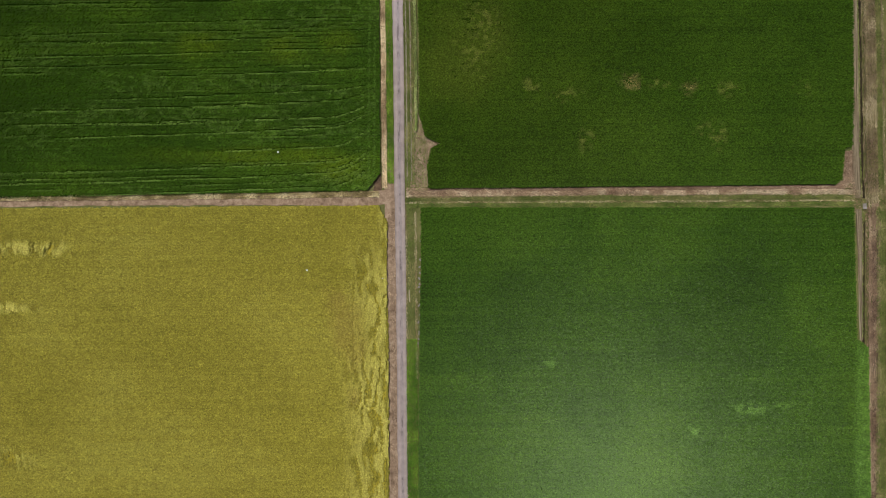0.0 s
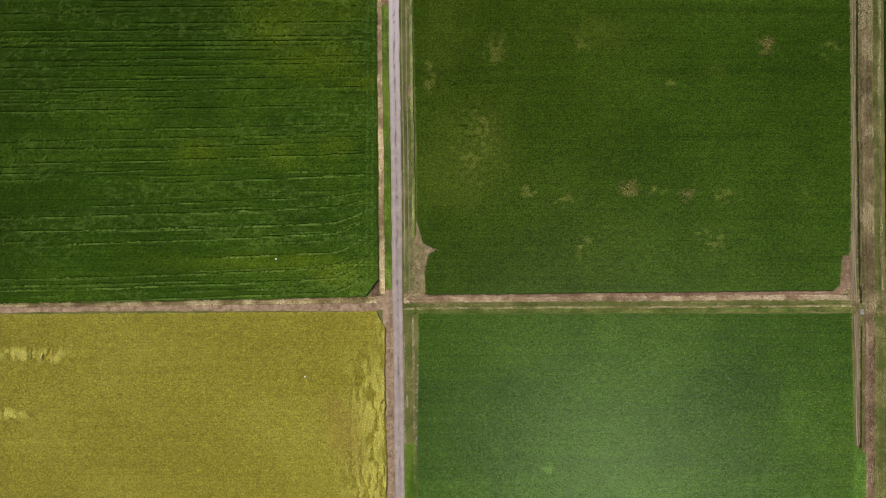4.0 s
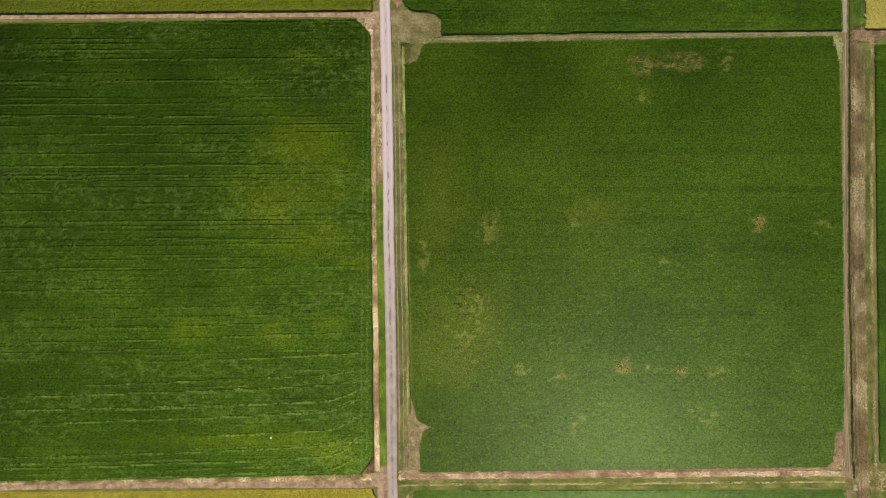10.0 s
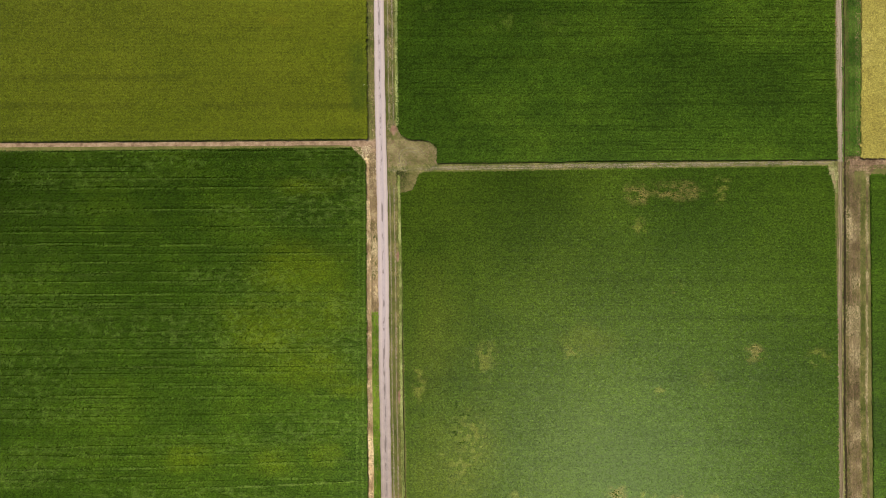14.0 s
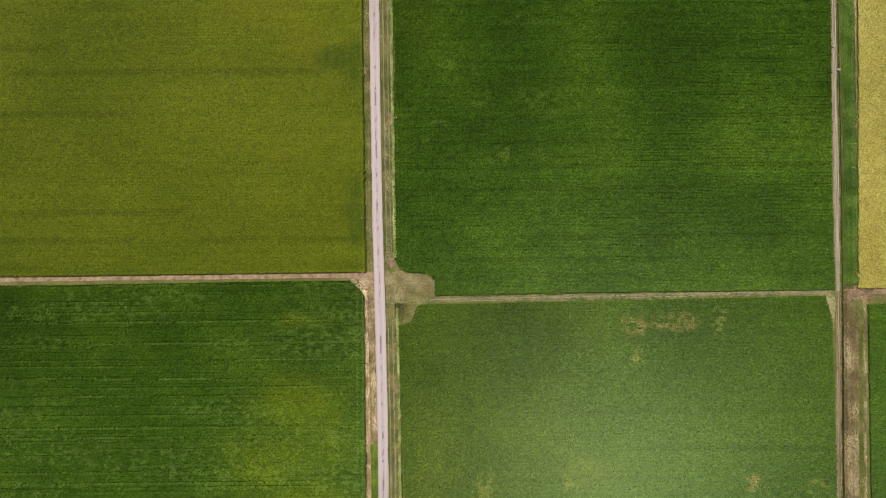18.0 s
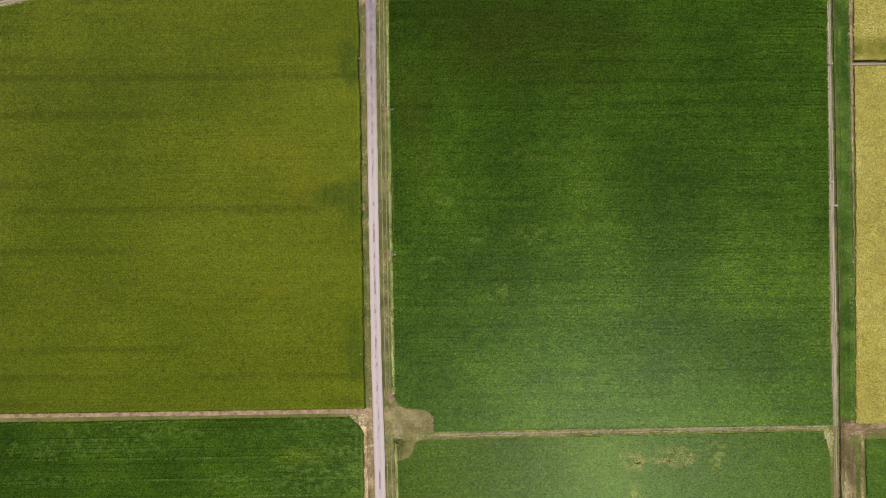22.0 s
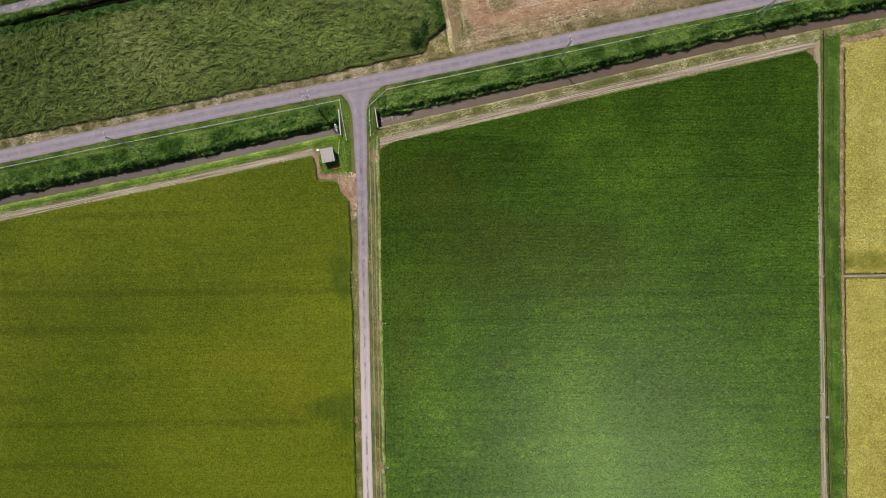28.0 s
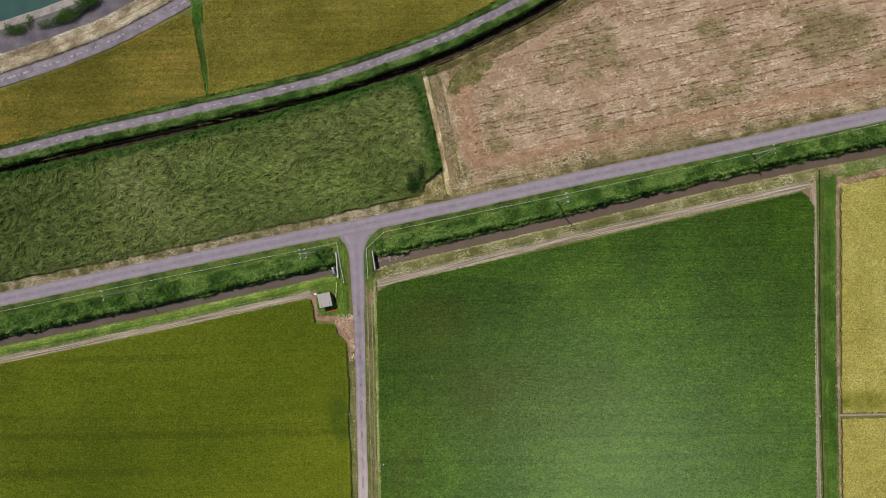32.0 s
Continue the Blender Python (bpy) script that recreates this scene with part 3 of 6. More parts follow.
def part_of(line, a, b, axis=1):
    """The stretch of a line between two values of x (axis 0) or y (axis 1)."""
    p = np.array(line, float)
    k = p[:, axis]
    ends = [tuple(np.interp(v, k, p[:, c]) for c in (0, 1)) for v in (a, b)]
    return [ends[0]] + [tuple(q) for q in p if a < q[axis] < b] + [ends[1]]


def shifted(line, off):
    """A line moved sideways to its right."""
    p = np.array(line, float)
    d = np.gradient(p, axis=0)
    d /= np.hypot(*d.T)[:, None]
    return [tuple(q) for q in p + off * np.stack([d[:, 1], -d[:, 0]], 1)]


# ---- roads and tracks ----
ribbon("junction_road", part_of(MAIN_ROAD, 214, 232.3), [(0, 2.6), (4, 2.9), (12.2, 3.2), (14.8, 4.5), (16.2, 6.6), (17.4, 9.5), (18.4, 13.0)], ROAD_MAIN,
       "grey asphalt road end flaring into the lane", "road", 0.03, 0.125, 0.04, seed=10)
ribbon("main_road", part_of(MAIN_ROAD, -120, 216), [(0, 2.15), (110, 2.2), (150, 2.35), (230, 2.4), (260, 2.2), (300, 2.2), (322, 2.25), (337, 2.6)], ROAD_FARM,
       "narrow worn grey asphalt farm road with dark stains", "road", 0.03, 0.14, 0.12, seed=11)
ribbon("lane", LANE, 3.0, ROAD_MAIN, "grey asphalt country lane beside the canal", "road", 0.035, 0.15, 0.13, seed=12)
ribbon("north_road", NORTH_ROAD, 2.15, ROAD_NORTH, "narrow curving asphalt farm road between grass banks", "road", 0.03, 0.12, 0.24, seed=13)
ribbon("river_road", RIVER_ROAD, 2.8, ROAD_NORTH, "asphalt road along the river bank", "road", 0.03, 0.12, 0.08, seed=14)
ribbon("canal_path", [(-190, 184), (-92.9, 204.0), (-57.8, 210.9), (-24, 218.0)], 2.05, TRACK_EARTH, "pale gravel path along the canal", "path", 0.03, 0.04, 0.12, seed=15)
ribbon("canal_path", [(-9.6, 219.9), (33.3, 229.9), (86.5, 241.2)], 1.95, TRACK_EARTH, "pale gravel path along the canal", "path", 0.03, 0.04, 0.12, seed=16)
ribbon("east_track", [(90.0, 110), (89.4, 134), (88.3, 180), (87.6, 207), (87.0, 241)], 1.35, TRACK_EARTH,
       "pale earth field track beside a ditch", "path", 0.025, 0.03, 0.15, seed=26)
ribbon("east_track", [(91.6, 11), (91.0, 30), (90.7, 55), (90.1, 108), (90.0, 110)], [(0, 1.8), (60, 1.6), (100, 1.4)], FIELD_EARTH,
       "bare earth field track beside a ditch", "path", 0.025, 0.03, 0.15, seed=17)
ribbon("yellow_field_track", [(93.9, 110), (93.0, 159), (92.7, 189), (92.3, 207), (92.1, 241), (92.7, 241.6), (103, 243.9), (125, 249.1)], 1.1, DRY_EARTH, "narrow bare earth strip beside yellow rice", "path", 0.025, 0.03, 0.12, seed=18)
ribbon("west_cross_track", [(-140, 7.4), (-97.9, 8.3), (-30, 9.7), (-15, 10.0), (-11, 10.6)], [(0, 1.5), (70, 1.7), (105, 2.6), (129, 3.2)], DRY_EARTH, "bare dry earth track between two fields", "path", 0.025, 0.03, 0.2, seed=19)
ribbon("east_cross_track", [(-8, 11.2), (-3, 11.3), (40, 12.2), (89, 13.4)], [(0, 2.4), (30, 1.7), (97, 1.2)], RED_EARTH, "reddish bare earth strip at the field edge", "path", 0.02, 0.02, 0.3, seed=20)
ribbon("olive_field_track", [(-140, 111.5), (-95.6, 112.2), (-15, 113.3), (-12.5, 113.2)], [(0, 0.9), (120, 1.0), (127, 2.2)], DRY_EARTH, "thin bare earth strip between two crops", "path", 0.025, 0.03, 0.1, seed=21)
ribbon("middle_cross_track", [(-10, 107.2), (-2.9, 107.8), (88.6, 109.8)], 0.9, TRACK_EARTH, "narrow earth path between green fields", "path", 0.025, 0.03, 0.1, seed=22)
ribbon("yellow_division_track", [(92.8, 190.0), (130, 190.4)], 0.5, TRACK_EARTH, "thin earth bund between yellow rice fields", "path", 0.025, 0.03, 0.1, seed=23)
ribbon("yellow_foot_track", [(91.5, 109.9), (130, 110.6)], 1.3, DRY_EARTH, "dry earth strip at the foot of the yellow field", "path", 0.025, 0.02, 0.2, seed=24)
ribbon("turning_place", [(-10, 110.6), (-5.4, 110.6), (-0.6, 111.2)], [(0, 7.5), (4, 6.0), (8, 5.0), (9.5, 2.6)], DRY_EARTH, "worn dry turning place beside the road", "path", 0.015, 0.02, 0.5, seed=25)
ribbon("field_edge_track", [(92.1, 8.6), (92.6, -5), (93.15, -20.5)], [(0, 1.5), (10, 1.1), (29, 1.1)], FIELD_EARTH, "pale bare earth strip between crop and ditch", "path", 0.03, 0.03, 0.15, seed=37)
ribbon("dry_strip", shifted(part_of(EAST_DITCH, -100, 109), 2.0), 3.2, DRY_EARTH, "dry earth of a silted drain full of dead grass", "ground", 0.01, 0.0, 0.4, seed=27)
ribbon("west_verge_earth", shifted(part_of(MAIN_ROAD, -100, 112), -2.2), 2.4, DRY_EARTH, "dry bare road verge", "ground", 0.008, 0.0, 0.15, seed=28)
ribbon("hut_yard", [(-23.9, 218.0), (-23.5, 215), (-22.4, 212.7), (-18.0, 212.6)], 1.8, RED_EARTH, "bare earth strip round the pump hut", "ground", 0.014, 0.0, 0.2, seed=29)
ribbon("fallow_margin", [(1.4, 267), (4.5, 253), (6.6, 240.5)], 0.9, DRY_EARTH, "pale worn strip between reeds and fallow land", "path", 0.06, 0.03, 0.2, seed=30)

# ---- crop fields ----
G1 = (srgb(42, 64, 12), srgb(54, 80, 17), srgb(74, 100, 23))
G2 = (srgb(40, 63, 12), srgb(51, 77, 15), srgb(64, 90, 21))
OLIVE = (srgb(79, 93, 10), srgb(90, 101, 16), srgb(100, 110, 21))
GOLD = (srgb(138, 131, 45), srgb(148, 140, 52), srgb(157, 150, 61))
YELLOW = (srgb(146, 137, 67), srgb(156, 148, 76), srgb(167, 158, 91))


def strands(x, y, seed, width=0.5, length=3.2):
    """Combed strands of fallen stalks that wander along y: 0 to 1 across each."""
    u = x + 2.6 * (cloud(x, y, 4.5, seed, 2) - 0.5) + 0.7 * (vnoise(x / 1.3, y / 1.6, seed + 4) - 0.5)
    return grain(u / width, (y + 0.8 * vnoise(x / 2.0, y / 3.0, seed + 5)) / length, seed + 6)


def paint_gold(x, y, tint, z, size):
    """Lodged, combed strands along the road side and in a few places further in, browned where they lie thickest."""
    edge = smooth(-23.5, -15.5, x + 3.5 * (cloud(x, y, 7.0, 41, 2) - 0.5)) * smooth(3, -6, y)
    edge = np.maximum(edge * (0.45 + 0.55 * cloud(x, y, 6.0, 42, 2)), 0.45 * smooth(-14.6, -13.2, x))
    lodged = np.maximum(edge, spots(x, y, [(-94, -1.6, 6.5, 1.6), (-86, -1.6, 4.5, 1.5), (-93, -14.8, 6, 1.4), (-95, -48, 5, 3)]))
    comb = smooth(0.3, 0.68, strands(x, y, 45, 0.5, 3.2))
    brown = spots(x, y, [(-20.5, -18, 3.5, 7), (-23, -12, 4, 5), (-18.5, -25, 2.5, 5), (-19, -34, 2, 5)])
    tint = tint + (0.22 * brown)[:, None] * (np.array(srgb(150, 116, 70)) - tint)
    tint = tint + (0.75 * lodged * comb * (1 - 0.5 * brown))[:, None] * (np.array(srgb(204, 194, 98)) - tint)
    tint = tint * (1 - 0.3 * lodged * (1 - comb))[:, None]
    head = np.where(lodged > 0.25, 1.57 + 1.2 * (cloud(x, y, 3.0, 44, 2) - 0.5) + 0.25 * rng.normal(size=len(x)), rng.random(len(x)) * 6.28)
    z = z - 0.2 * lodged + 0.62 * lodged * (comb - 0.5)
    return tint, z, head, 1 + 0.9 * lodged


def paint_nw(x, y, tint, z, size):
    """Furrows between the drill rows, each with a raised lip, that swing up into the headland, shade and sunlight
    tinted in; yellowed patches.
    """
    warm = spots(x, y, [(-27, 84, 13, 9), (-36, 73, 13, 8), (-24, 76, 9, 7), (-28, 64, 14, 5), (-30, 104, 10, 3), (-20, 60, 6, 4), (-54, 43, 7, 4), (-36, 43, 5, 4), (-22, 45, 5, 3), (-40, 19, 26, 3), (-22, 17, 7, 3)])
    warm = warm * (0.25 + 0.6 * vnoise(x / 1.6, y / 0.7, 51) + 0.6 * cloud(x, y, 5.0, 60, 2))
    tint = tint + 0.45 * warm[:, None] * (np.array(srgb(100, 118, 20)) - tint)
    pale = np.array(srgb(124, 150, 70))
    low = smooth(80, 30, y)
    bend = (0.012 + 0.018 * low) * (x + 98) + 0.00018 * low * (x + 98) ** 2 + 0.05 * smooth(40, 24, y) * np.maximum(x + 25, 0) ** 2
    v = y - bend
    side = smooth(-17.4, -16.6, x)
    tint = tint * (1 - 0.16 * smooth(78, 98, y + 12 * (cloud(x, y, 12.0, 61, 2) - 0.5)))[:, None]
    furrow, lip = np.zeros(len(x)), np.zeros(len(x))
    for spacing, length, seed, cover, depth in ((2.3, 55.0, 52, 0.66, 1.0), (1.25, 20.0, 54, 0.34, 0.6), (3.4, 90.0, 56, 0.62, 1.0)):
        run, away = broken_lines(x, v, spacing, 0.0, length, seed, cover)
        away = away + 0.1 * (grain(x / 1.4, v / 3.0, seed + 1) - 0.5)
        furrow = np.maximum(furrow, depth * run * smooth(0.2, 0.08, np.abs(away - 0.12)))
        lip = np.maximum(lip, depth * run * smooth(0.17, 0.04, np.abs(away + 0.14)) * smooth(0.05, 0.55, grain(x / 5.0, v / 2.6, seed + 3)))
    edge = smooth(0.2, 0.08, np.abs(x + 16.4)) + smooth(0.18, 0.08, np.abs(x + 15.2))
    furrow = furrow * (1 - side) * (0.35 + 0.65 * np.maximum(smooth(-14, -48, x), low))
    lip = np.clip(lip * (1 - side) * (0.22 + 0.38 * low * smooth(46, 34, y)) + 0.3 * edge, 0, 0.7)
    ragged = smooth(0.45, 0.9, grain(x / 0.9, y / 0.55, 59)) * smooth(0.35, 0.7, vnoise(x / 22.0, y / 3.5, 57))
    # trough shade and sunlit lips painted into the tint
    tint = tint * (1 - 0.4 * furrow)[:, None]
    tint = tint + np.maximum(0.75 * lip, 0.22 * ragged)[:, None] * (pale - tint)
    return tint, z - 0.42 * furrow + 0.1 * lip + 0.1 * ragged, None, size


def paint_mid(x, y, tint, z, size):
    """Thin sandy streaks, yellow-green tufts, sunken holes with shade put into the tint and a warmer west side."""
    bare = spots(x, y, [(41.2, 36.3, 2.6, 2.2), (54.0, 35, 1.8, 1.6), (71.7, 67.5, 2.4, 2.0), (53.2, 103.4, 5.6, 2.1), (44.6, 102.4, 3.2, 2.4)])
    thin = spots(x, y, [(47.1, 35.7, 2.2, 1.2), (52.9, 81.6, 1.8, 2), (30.6, 68, 1.8, 2.4), (8, 50, 5, 6), (12, 66, 3, 5), (6, 42, 4, 5), (-3, 60, 1.8, 4), (50, 59, 1.5, 1.5), (85, 67, 3, 2), (45.3, 95, 2.2, 2.2), (63.3, 103.5, 2.0, 2.8),
                         (19, 35, 2, 2), (27, 33, 4, 1.6), (63, 35, 2.4, 1.8), (79, 35, 2, 1.6), (31, 23, 2.2, 3), (60, 25, 4, 4)])
    thin = thin * smooth(0.35, 0.75, grain(x / 0.9, y / 0.8, 63))
    bare = bare * smooth(0.25, 0.75, 0.5 * grain(x / 0.6, (y + 0.3 * x) / 0.35, 66) + 0.5 * grain(x / 1.4, y / 1.1, 67))
    warm = spots(x, y, [(4, 44, 13, 14), (0, 70, 9, 16), (35, 70, 6, 4), (60, 62, 3, 3)])
    tint = tint * (1 - smooth(24, 60, x)[:, None] * np.array((0.14, 0.05, 0.02)))
    tint = tint + 0.26 * warm[:, None] * (np.array(srgb(100, 108, 36)) - tint)
    tint = tint + 0.42 * thin[:, None] * (np.array(srgb(134, 136, 64)) - tint)
    tint = tint + np.clip(0.66 * bare, 0, 0.62)[:, None] * (np.array(srgb(140, 124, 76)) - tint)
    hole = smooth(0.8, 0.92, grain(x / 0.9, y / 0.55, 68)) * np.maximum(0.8 * spots(x, y, [(6, 48, 13, 22), (2, 20, 9, 8), (30, 25, 6, 5), (-3, 85, 4, 20)]), 0.25)
    run, away = broken_lines(x, y, 9.0, 0.01, 30.0, 64, 0.4)
    tint = tint * (1 - 0.14 * run * smooth(0.9, 0.3, np.abs(away)) - 0.35 * hole)[:, None]
    return tint, z - 0.3 * bare - 0.4 * hole, None, size


def paint_low(x, y, tint, z, size):
    fresh = smooth(90.5, 92.5, x) * smooth(-19, -23, y)
    pale = spots(x, y, [(68, -35.7, 4.5, 1.6), (75, -35.0, 3, 0.9), (56, -40.5, 2, 1.4), (24, -26, 1.6, 1.2)])
    pale = pale * smooth(0.3, 0.7, grain(x / 0.9, y / 0.7, 137))
    tint = tint + np.maximum(0.4 * fresh * (0.5 + grain(x / 0.8, y / 1.1, 138)), 0.6 * pale)[:, None] * (np.array(srgb(96, 132, 50)) - tint)
    return tint, z + 0.3 * fresh + 0.2 * pale, None, size


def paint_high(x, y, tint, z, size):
    """Darker bands along the rows, shade of the gaps in them put into the tint and a few pale tufts."""
    band = vnoise(x / 70.0, (y - 0.02 * x) / 4.0, 83)
    deep = np.maximum(np.maximum(0.5 * spots(x, y, [(16, 197, 30, 16)]), 0.3 * spots(x, y, [(25, 165, 30, 12)])), spots(x, y, [(0, 203, 9, 20), (8, 213, 14, 8), (24, 214, 22, 9)]))
    pale = spots(x, y, [(1, 147, 2.2, 1.6), (3, 160, 2.5, 1.6), (15, 140, 3, 2), (27, 140, 4, 2.4), (-1, 143, 1.6, 1.2), (10, 152, 3, 2), (24, 152, 5, 4), (20, 170, 5, 2)])
    tint = tint * (1.0 + 0.14 * band - 0.24 * deep + 0.08 * spots(x, y, [(74, 214, 22, 26), (80, 180, 14, 20)]))[:, None]
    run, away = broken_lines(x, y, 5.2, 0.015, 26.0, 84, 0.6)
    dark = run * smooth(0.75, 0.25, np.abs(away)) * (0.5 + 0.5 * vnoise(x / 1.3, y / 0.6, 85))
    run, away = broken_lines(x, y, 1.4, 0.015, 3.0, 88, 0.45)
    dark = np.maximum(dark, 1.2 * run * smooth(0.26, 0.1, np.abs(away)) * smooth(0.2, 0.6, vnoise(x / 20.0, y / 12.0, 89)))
    # shade in the row gaps painted as darker tint
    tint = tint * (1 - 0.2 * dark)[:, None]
    warm = spots(x, y, [(2, 208, 14, 12), (18, 196, 26, 16), (-4, 180, 5, 24)]) * (0.4 + 0.8 * cloud(x, y, 5.0, 82, 2))
    tint = tint + 0.3 * warm[:, None] * (np.array(srgb(72, 73, 22)) - tint)
    tuft = pale * smooth(0.3, 0.75, vnoise(x / 1.1, y / 0.8, 90))
    tint = tint + 0.3 * tuft[:, None] * (np.array(srgb(112, 130, 52)) - tint)
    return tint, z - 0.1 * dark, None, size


def paint_olive(x, y, tint, z, size):
    """Broad bands, green growth where the stand is thin near the road, a browned patch."""
    band = vnoise(x / 90.0, (y - 0.01 * x) / 7.0, 86)
    green = spots(x, y, [(-16.6, 160, 3, 5), (-17, 130, 3, 5), (-21, 161, 5, 3), (-17.5, 190, 3, 5), (-16.2, 124, 2.2, 5)])
    brown = spots(x, y, [(-38, 171, 13, 4), (-28, 164, 8, 6), (-35, 140, 3, 1.5)])
    run, away = broken_lines(x, y, 7.0, 0.008, 34.0, 87, 0.5)
    tint = tint * (0.9 + 0.2 * band - 0.16 * run * smooth(1.2, 0.3, np.abs(away)))[:, None]
    tint = tint + 0.16 * brown[:, None] * (np.array(srgb(124, 112, 22)) - tint)
    green = green * (0.5 + 0.8 * vnoise(x / 0.7, y / 2.0, 85))
    tint = tint + np.clip(0.55 * green, 0, 0.7)[:, None] * (np.array(srgb(50, 76, 15)) - tint)
    return tint, z, None, size


def paint_yellow(x, y, tint, z, size):
    lodged = smooth(0.5, 0.68, cloud(x, y, 5.0, 88))
    green = spots(x, y, [(97, 193.2, 7, 2.2)]) * (0.35 + 0.8 * cloud(x, y, 1.4, 91, 2))
    tint = tint * (0.92 + 0.16 * cloud(x, y, 1.6, 89, 2))[:, None]
    tint = tint + green[:, None] * (np.array(srgb(104, 108, 34)) - tint)
    return tint, z - 0.1 * lodged * cloud(x, y, 1.5, 90), np.where(lodged > 0.4, swirl(x, y, 6.0, 92), rng.random(len(x)) * 6.28), 1 + 0.7 * lodged


def paint_north(x, y, tint, z, size):
    tint = tint * (0.86 + 0.3 * cloud(x * 0.25 + y * 0.1, y - 0.35 * x, 6.0, 94, 2))[:, None]
    return tint, z, None, size


UP = (0.0, 0.0, 1.0)
field("ripening_field", [(-140, 6.3), (-97.9, 7.1), (-14.2, 8.4), (-12.2, 5.0), (-12.2, -7.9), (-11.7, -21), (-11.4, -56), (-10.9, -120), (-140, -120)],
      "ripening yellow-gold rice stand, partly lodged near the road", "rice field", GOLD, 0.85, 18, canopy=0.08, patch=18, streak=0.3, bright=0.14, clump=0.17, drill=0.14, seed=101, material=RIPE_LEAF, rows=0, leaf=(0.4, 0.24), lump=0.25, lump_size=0.56, lean=0.6, under=UNDER_GOLD, spread=0.18, facing=UP, paint=paint_gold)
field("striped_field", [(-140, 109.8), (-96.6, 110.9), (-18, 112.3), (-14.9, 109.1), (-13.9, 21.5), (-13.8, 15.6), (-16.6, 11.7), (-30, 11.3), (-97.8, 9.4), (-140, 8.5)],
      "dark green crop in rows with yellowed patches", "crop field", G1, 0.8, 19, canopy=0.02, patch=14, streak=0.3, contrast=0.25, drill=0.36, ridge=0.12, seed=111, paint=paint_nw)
field("patchy_field", [(-2.3, 106.95), (86.7, 109.0), (88.3, 104.1), (89.4, 73.6), (90.3, 29.7), (90.1, 22.4), (88.4, 21.7), (87.9, 15.3), (86.6, 13.9), (40, 13.1), (-3.1, 12.2), (-3.5, 16.6), (-2.6, 21.2), (-0.6, 22), (-3.9, 23.6), (-5.4, 28.6), (-5.35, 31.4), (-5.6, 44), (-6.25, 66.7), (-6.65, 81.6), (-7.3, 100.3), (-7.4, 102.3), (-6.2, 102.5), (-4.8, 103.0), (-4.1, 104.2), (-3.7, 105.4), (-3.2, 106.5)],
      "green crop field with thin sandy spots", "crop field", (srgb(44, 64, 9), srgb(55, 76, 14), srgb(68, 89, 20)), 0.75, 19, canopy=0.02, patch=20, streak=0.14, clump=0.2, seed=121, paint=paint_mid)
field("low_field", [(-4.8, 8.1), (90.6, 8.9), (91.6, -20), (94, -22), (95, -56), (96, -120), (-4.2, -120), (-4.8, -55.5), (-5.0, -24.8), (-4.9, -21), (-4.7, -6)],
      "even deep green crop field", "crop field", G2, 0.8, 19, canopy=0.02, patch=16, streak=0.25, clump=0.14, drill=0.14, bright=0.14, seed=131, paint=paint_low)
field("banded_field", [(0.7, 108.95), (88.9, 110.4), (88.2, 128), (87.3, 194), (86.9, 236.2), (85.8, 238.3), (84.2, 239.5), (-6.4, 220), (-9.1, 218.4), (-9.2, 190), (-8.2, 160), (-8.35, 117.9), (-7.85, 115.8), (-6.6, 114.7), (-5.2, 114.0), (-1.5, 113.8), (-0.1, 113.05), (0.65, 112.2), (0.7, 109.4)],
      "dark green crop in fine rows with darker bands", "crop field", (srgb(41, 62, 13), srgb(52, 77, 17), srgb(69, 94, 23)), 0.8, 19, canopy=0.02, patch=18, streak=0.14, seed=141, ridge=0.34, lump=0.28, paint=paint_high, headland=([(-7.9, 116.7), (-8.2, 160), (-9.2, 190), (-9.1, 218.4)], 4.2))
field("olive_field", [(-140, 112.3), (-95.6, 112.9), (-14.6, 114.1), (-14.9, 130), (-15.3, 159), (-15.5, 182), (-15.95, 190.5), (-15.65, 195), (-16.2, 207.2), (-18, 209.1), (-18.8, 211.2), (-23, 211.5), (-24, 216.9), (-57.8, 209.9), (-92.9, 202.8), (-140, 193.0)],
      "olive-green ripening rice in broad even bands", "rice field", OLIVE, 0.85, 18, canopy=0.07, patch=26, streak=0.25, bright=0.14, clump=0.13, drill=0.18, headland=([(-14.6, 114.1), (-14.9, 130), (-15.3, 159), (-15.5, 182), (-15.95, 190.5), (-15.65, 195), (-16.2, 207.2)], 3.2), seed=151, material=RIPE_LEAF, rows=0, leaf=(0.4, 0.24), lump=0.25, lump_size=0.56, lean=0.6, under=UNDER_RIPE, spread=0.18, facing=UP, paint=paint_olive)
field("yellow_field", [(94.2, 110.7), (140, 111), (140, 189.9), (93.5, 189.3), (93.8, 159)], "bright yellow ripe rice, swirled and lodged", "rice field", YELLOW, 0.85, 18, canopy=0.08, patch=8, streak=0.1, clump=0.12, drill=0.1, seed=161,
      material=RIPE_LEAF, rows=0, leaf=(0.4, 0.24), lump=0.06, lump_size=0.56, lean=0.6, under=UNDER_YELLOW, spread=0.1, floor=0.7, facing=UP, paint=paint_yellow)
field("yellow_field", [(93.3, 190.7), (140, 190.9), (140, 249.5), (103, 243.0), (93, 240.8)], "bright yellow ripe rice, swirled and lodged", "rice field", YELLOW, 0.85, 18, canopy=0.08, patch=8, streak=0.1, clump=0.12, drill=0.1, seed=171,
      material=RIPE_LEAF, rows=0, leaf=(0.4, 0.24), lump=0.06, lump_size=0.56, lean=0.6, under=UNDER_YELLOW, spread=0.1, floor=0.7, facing=UP, paint=paint_yellow)
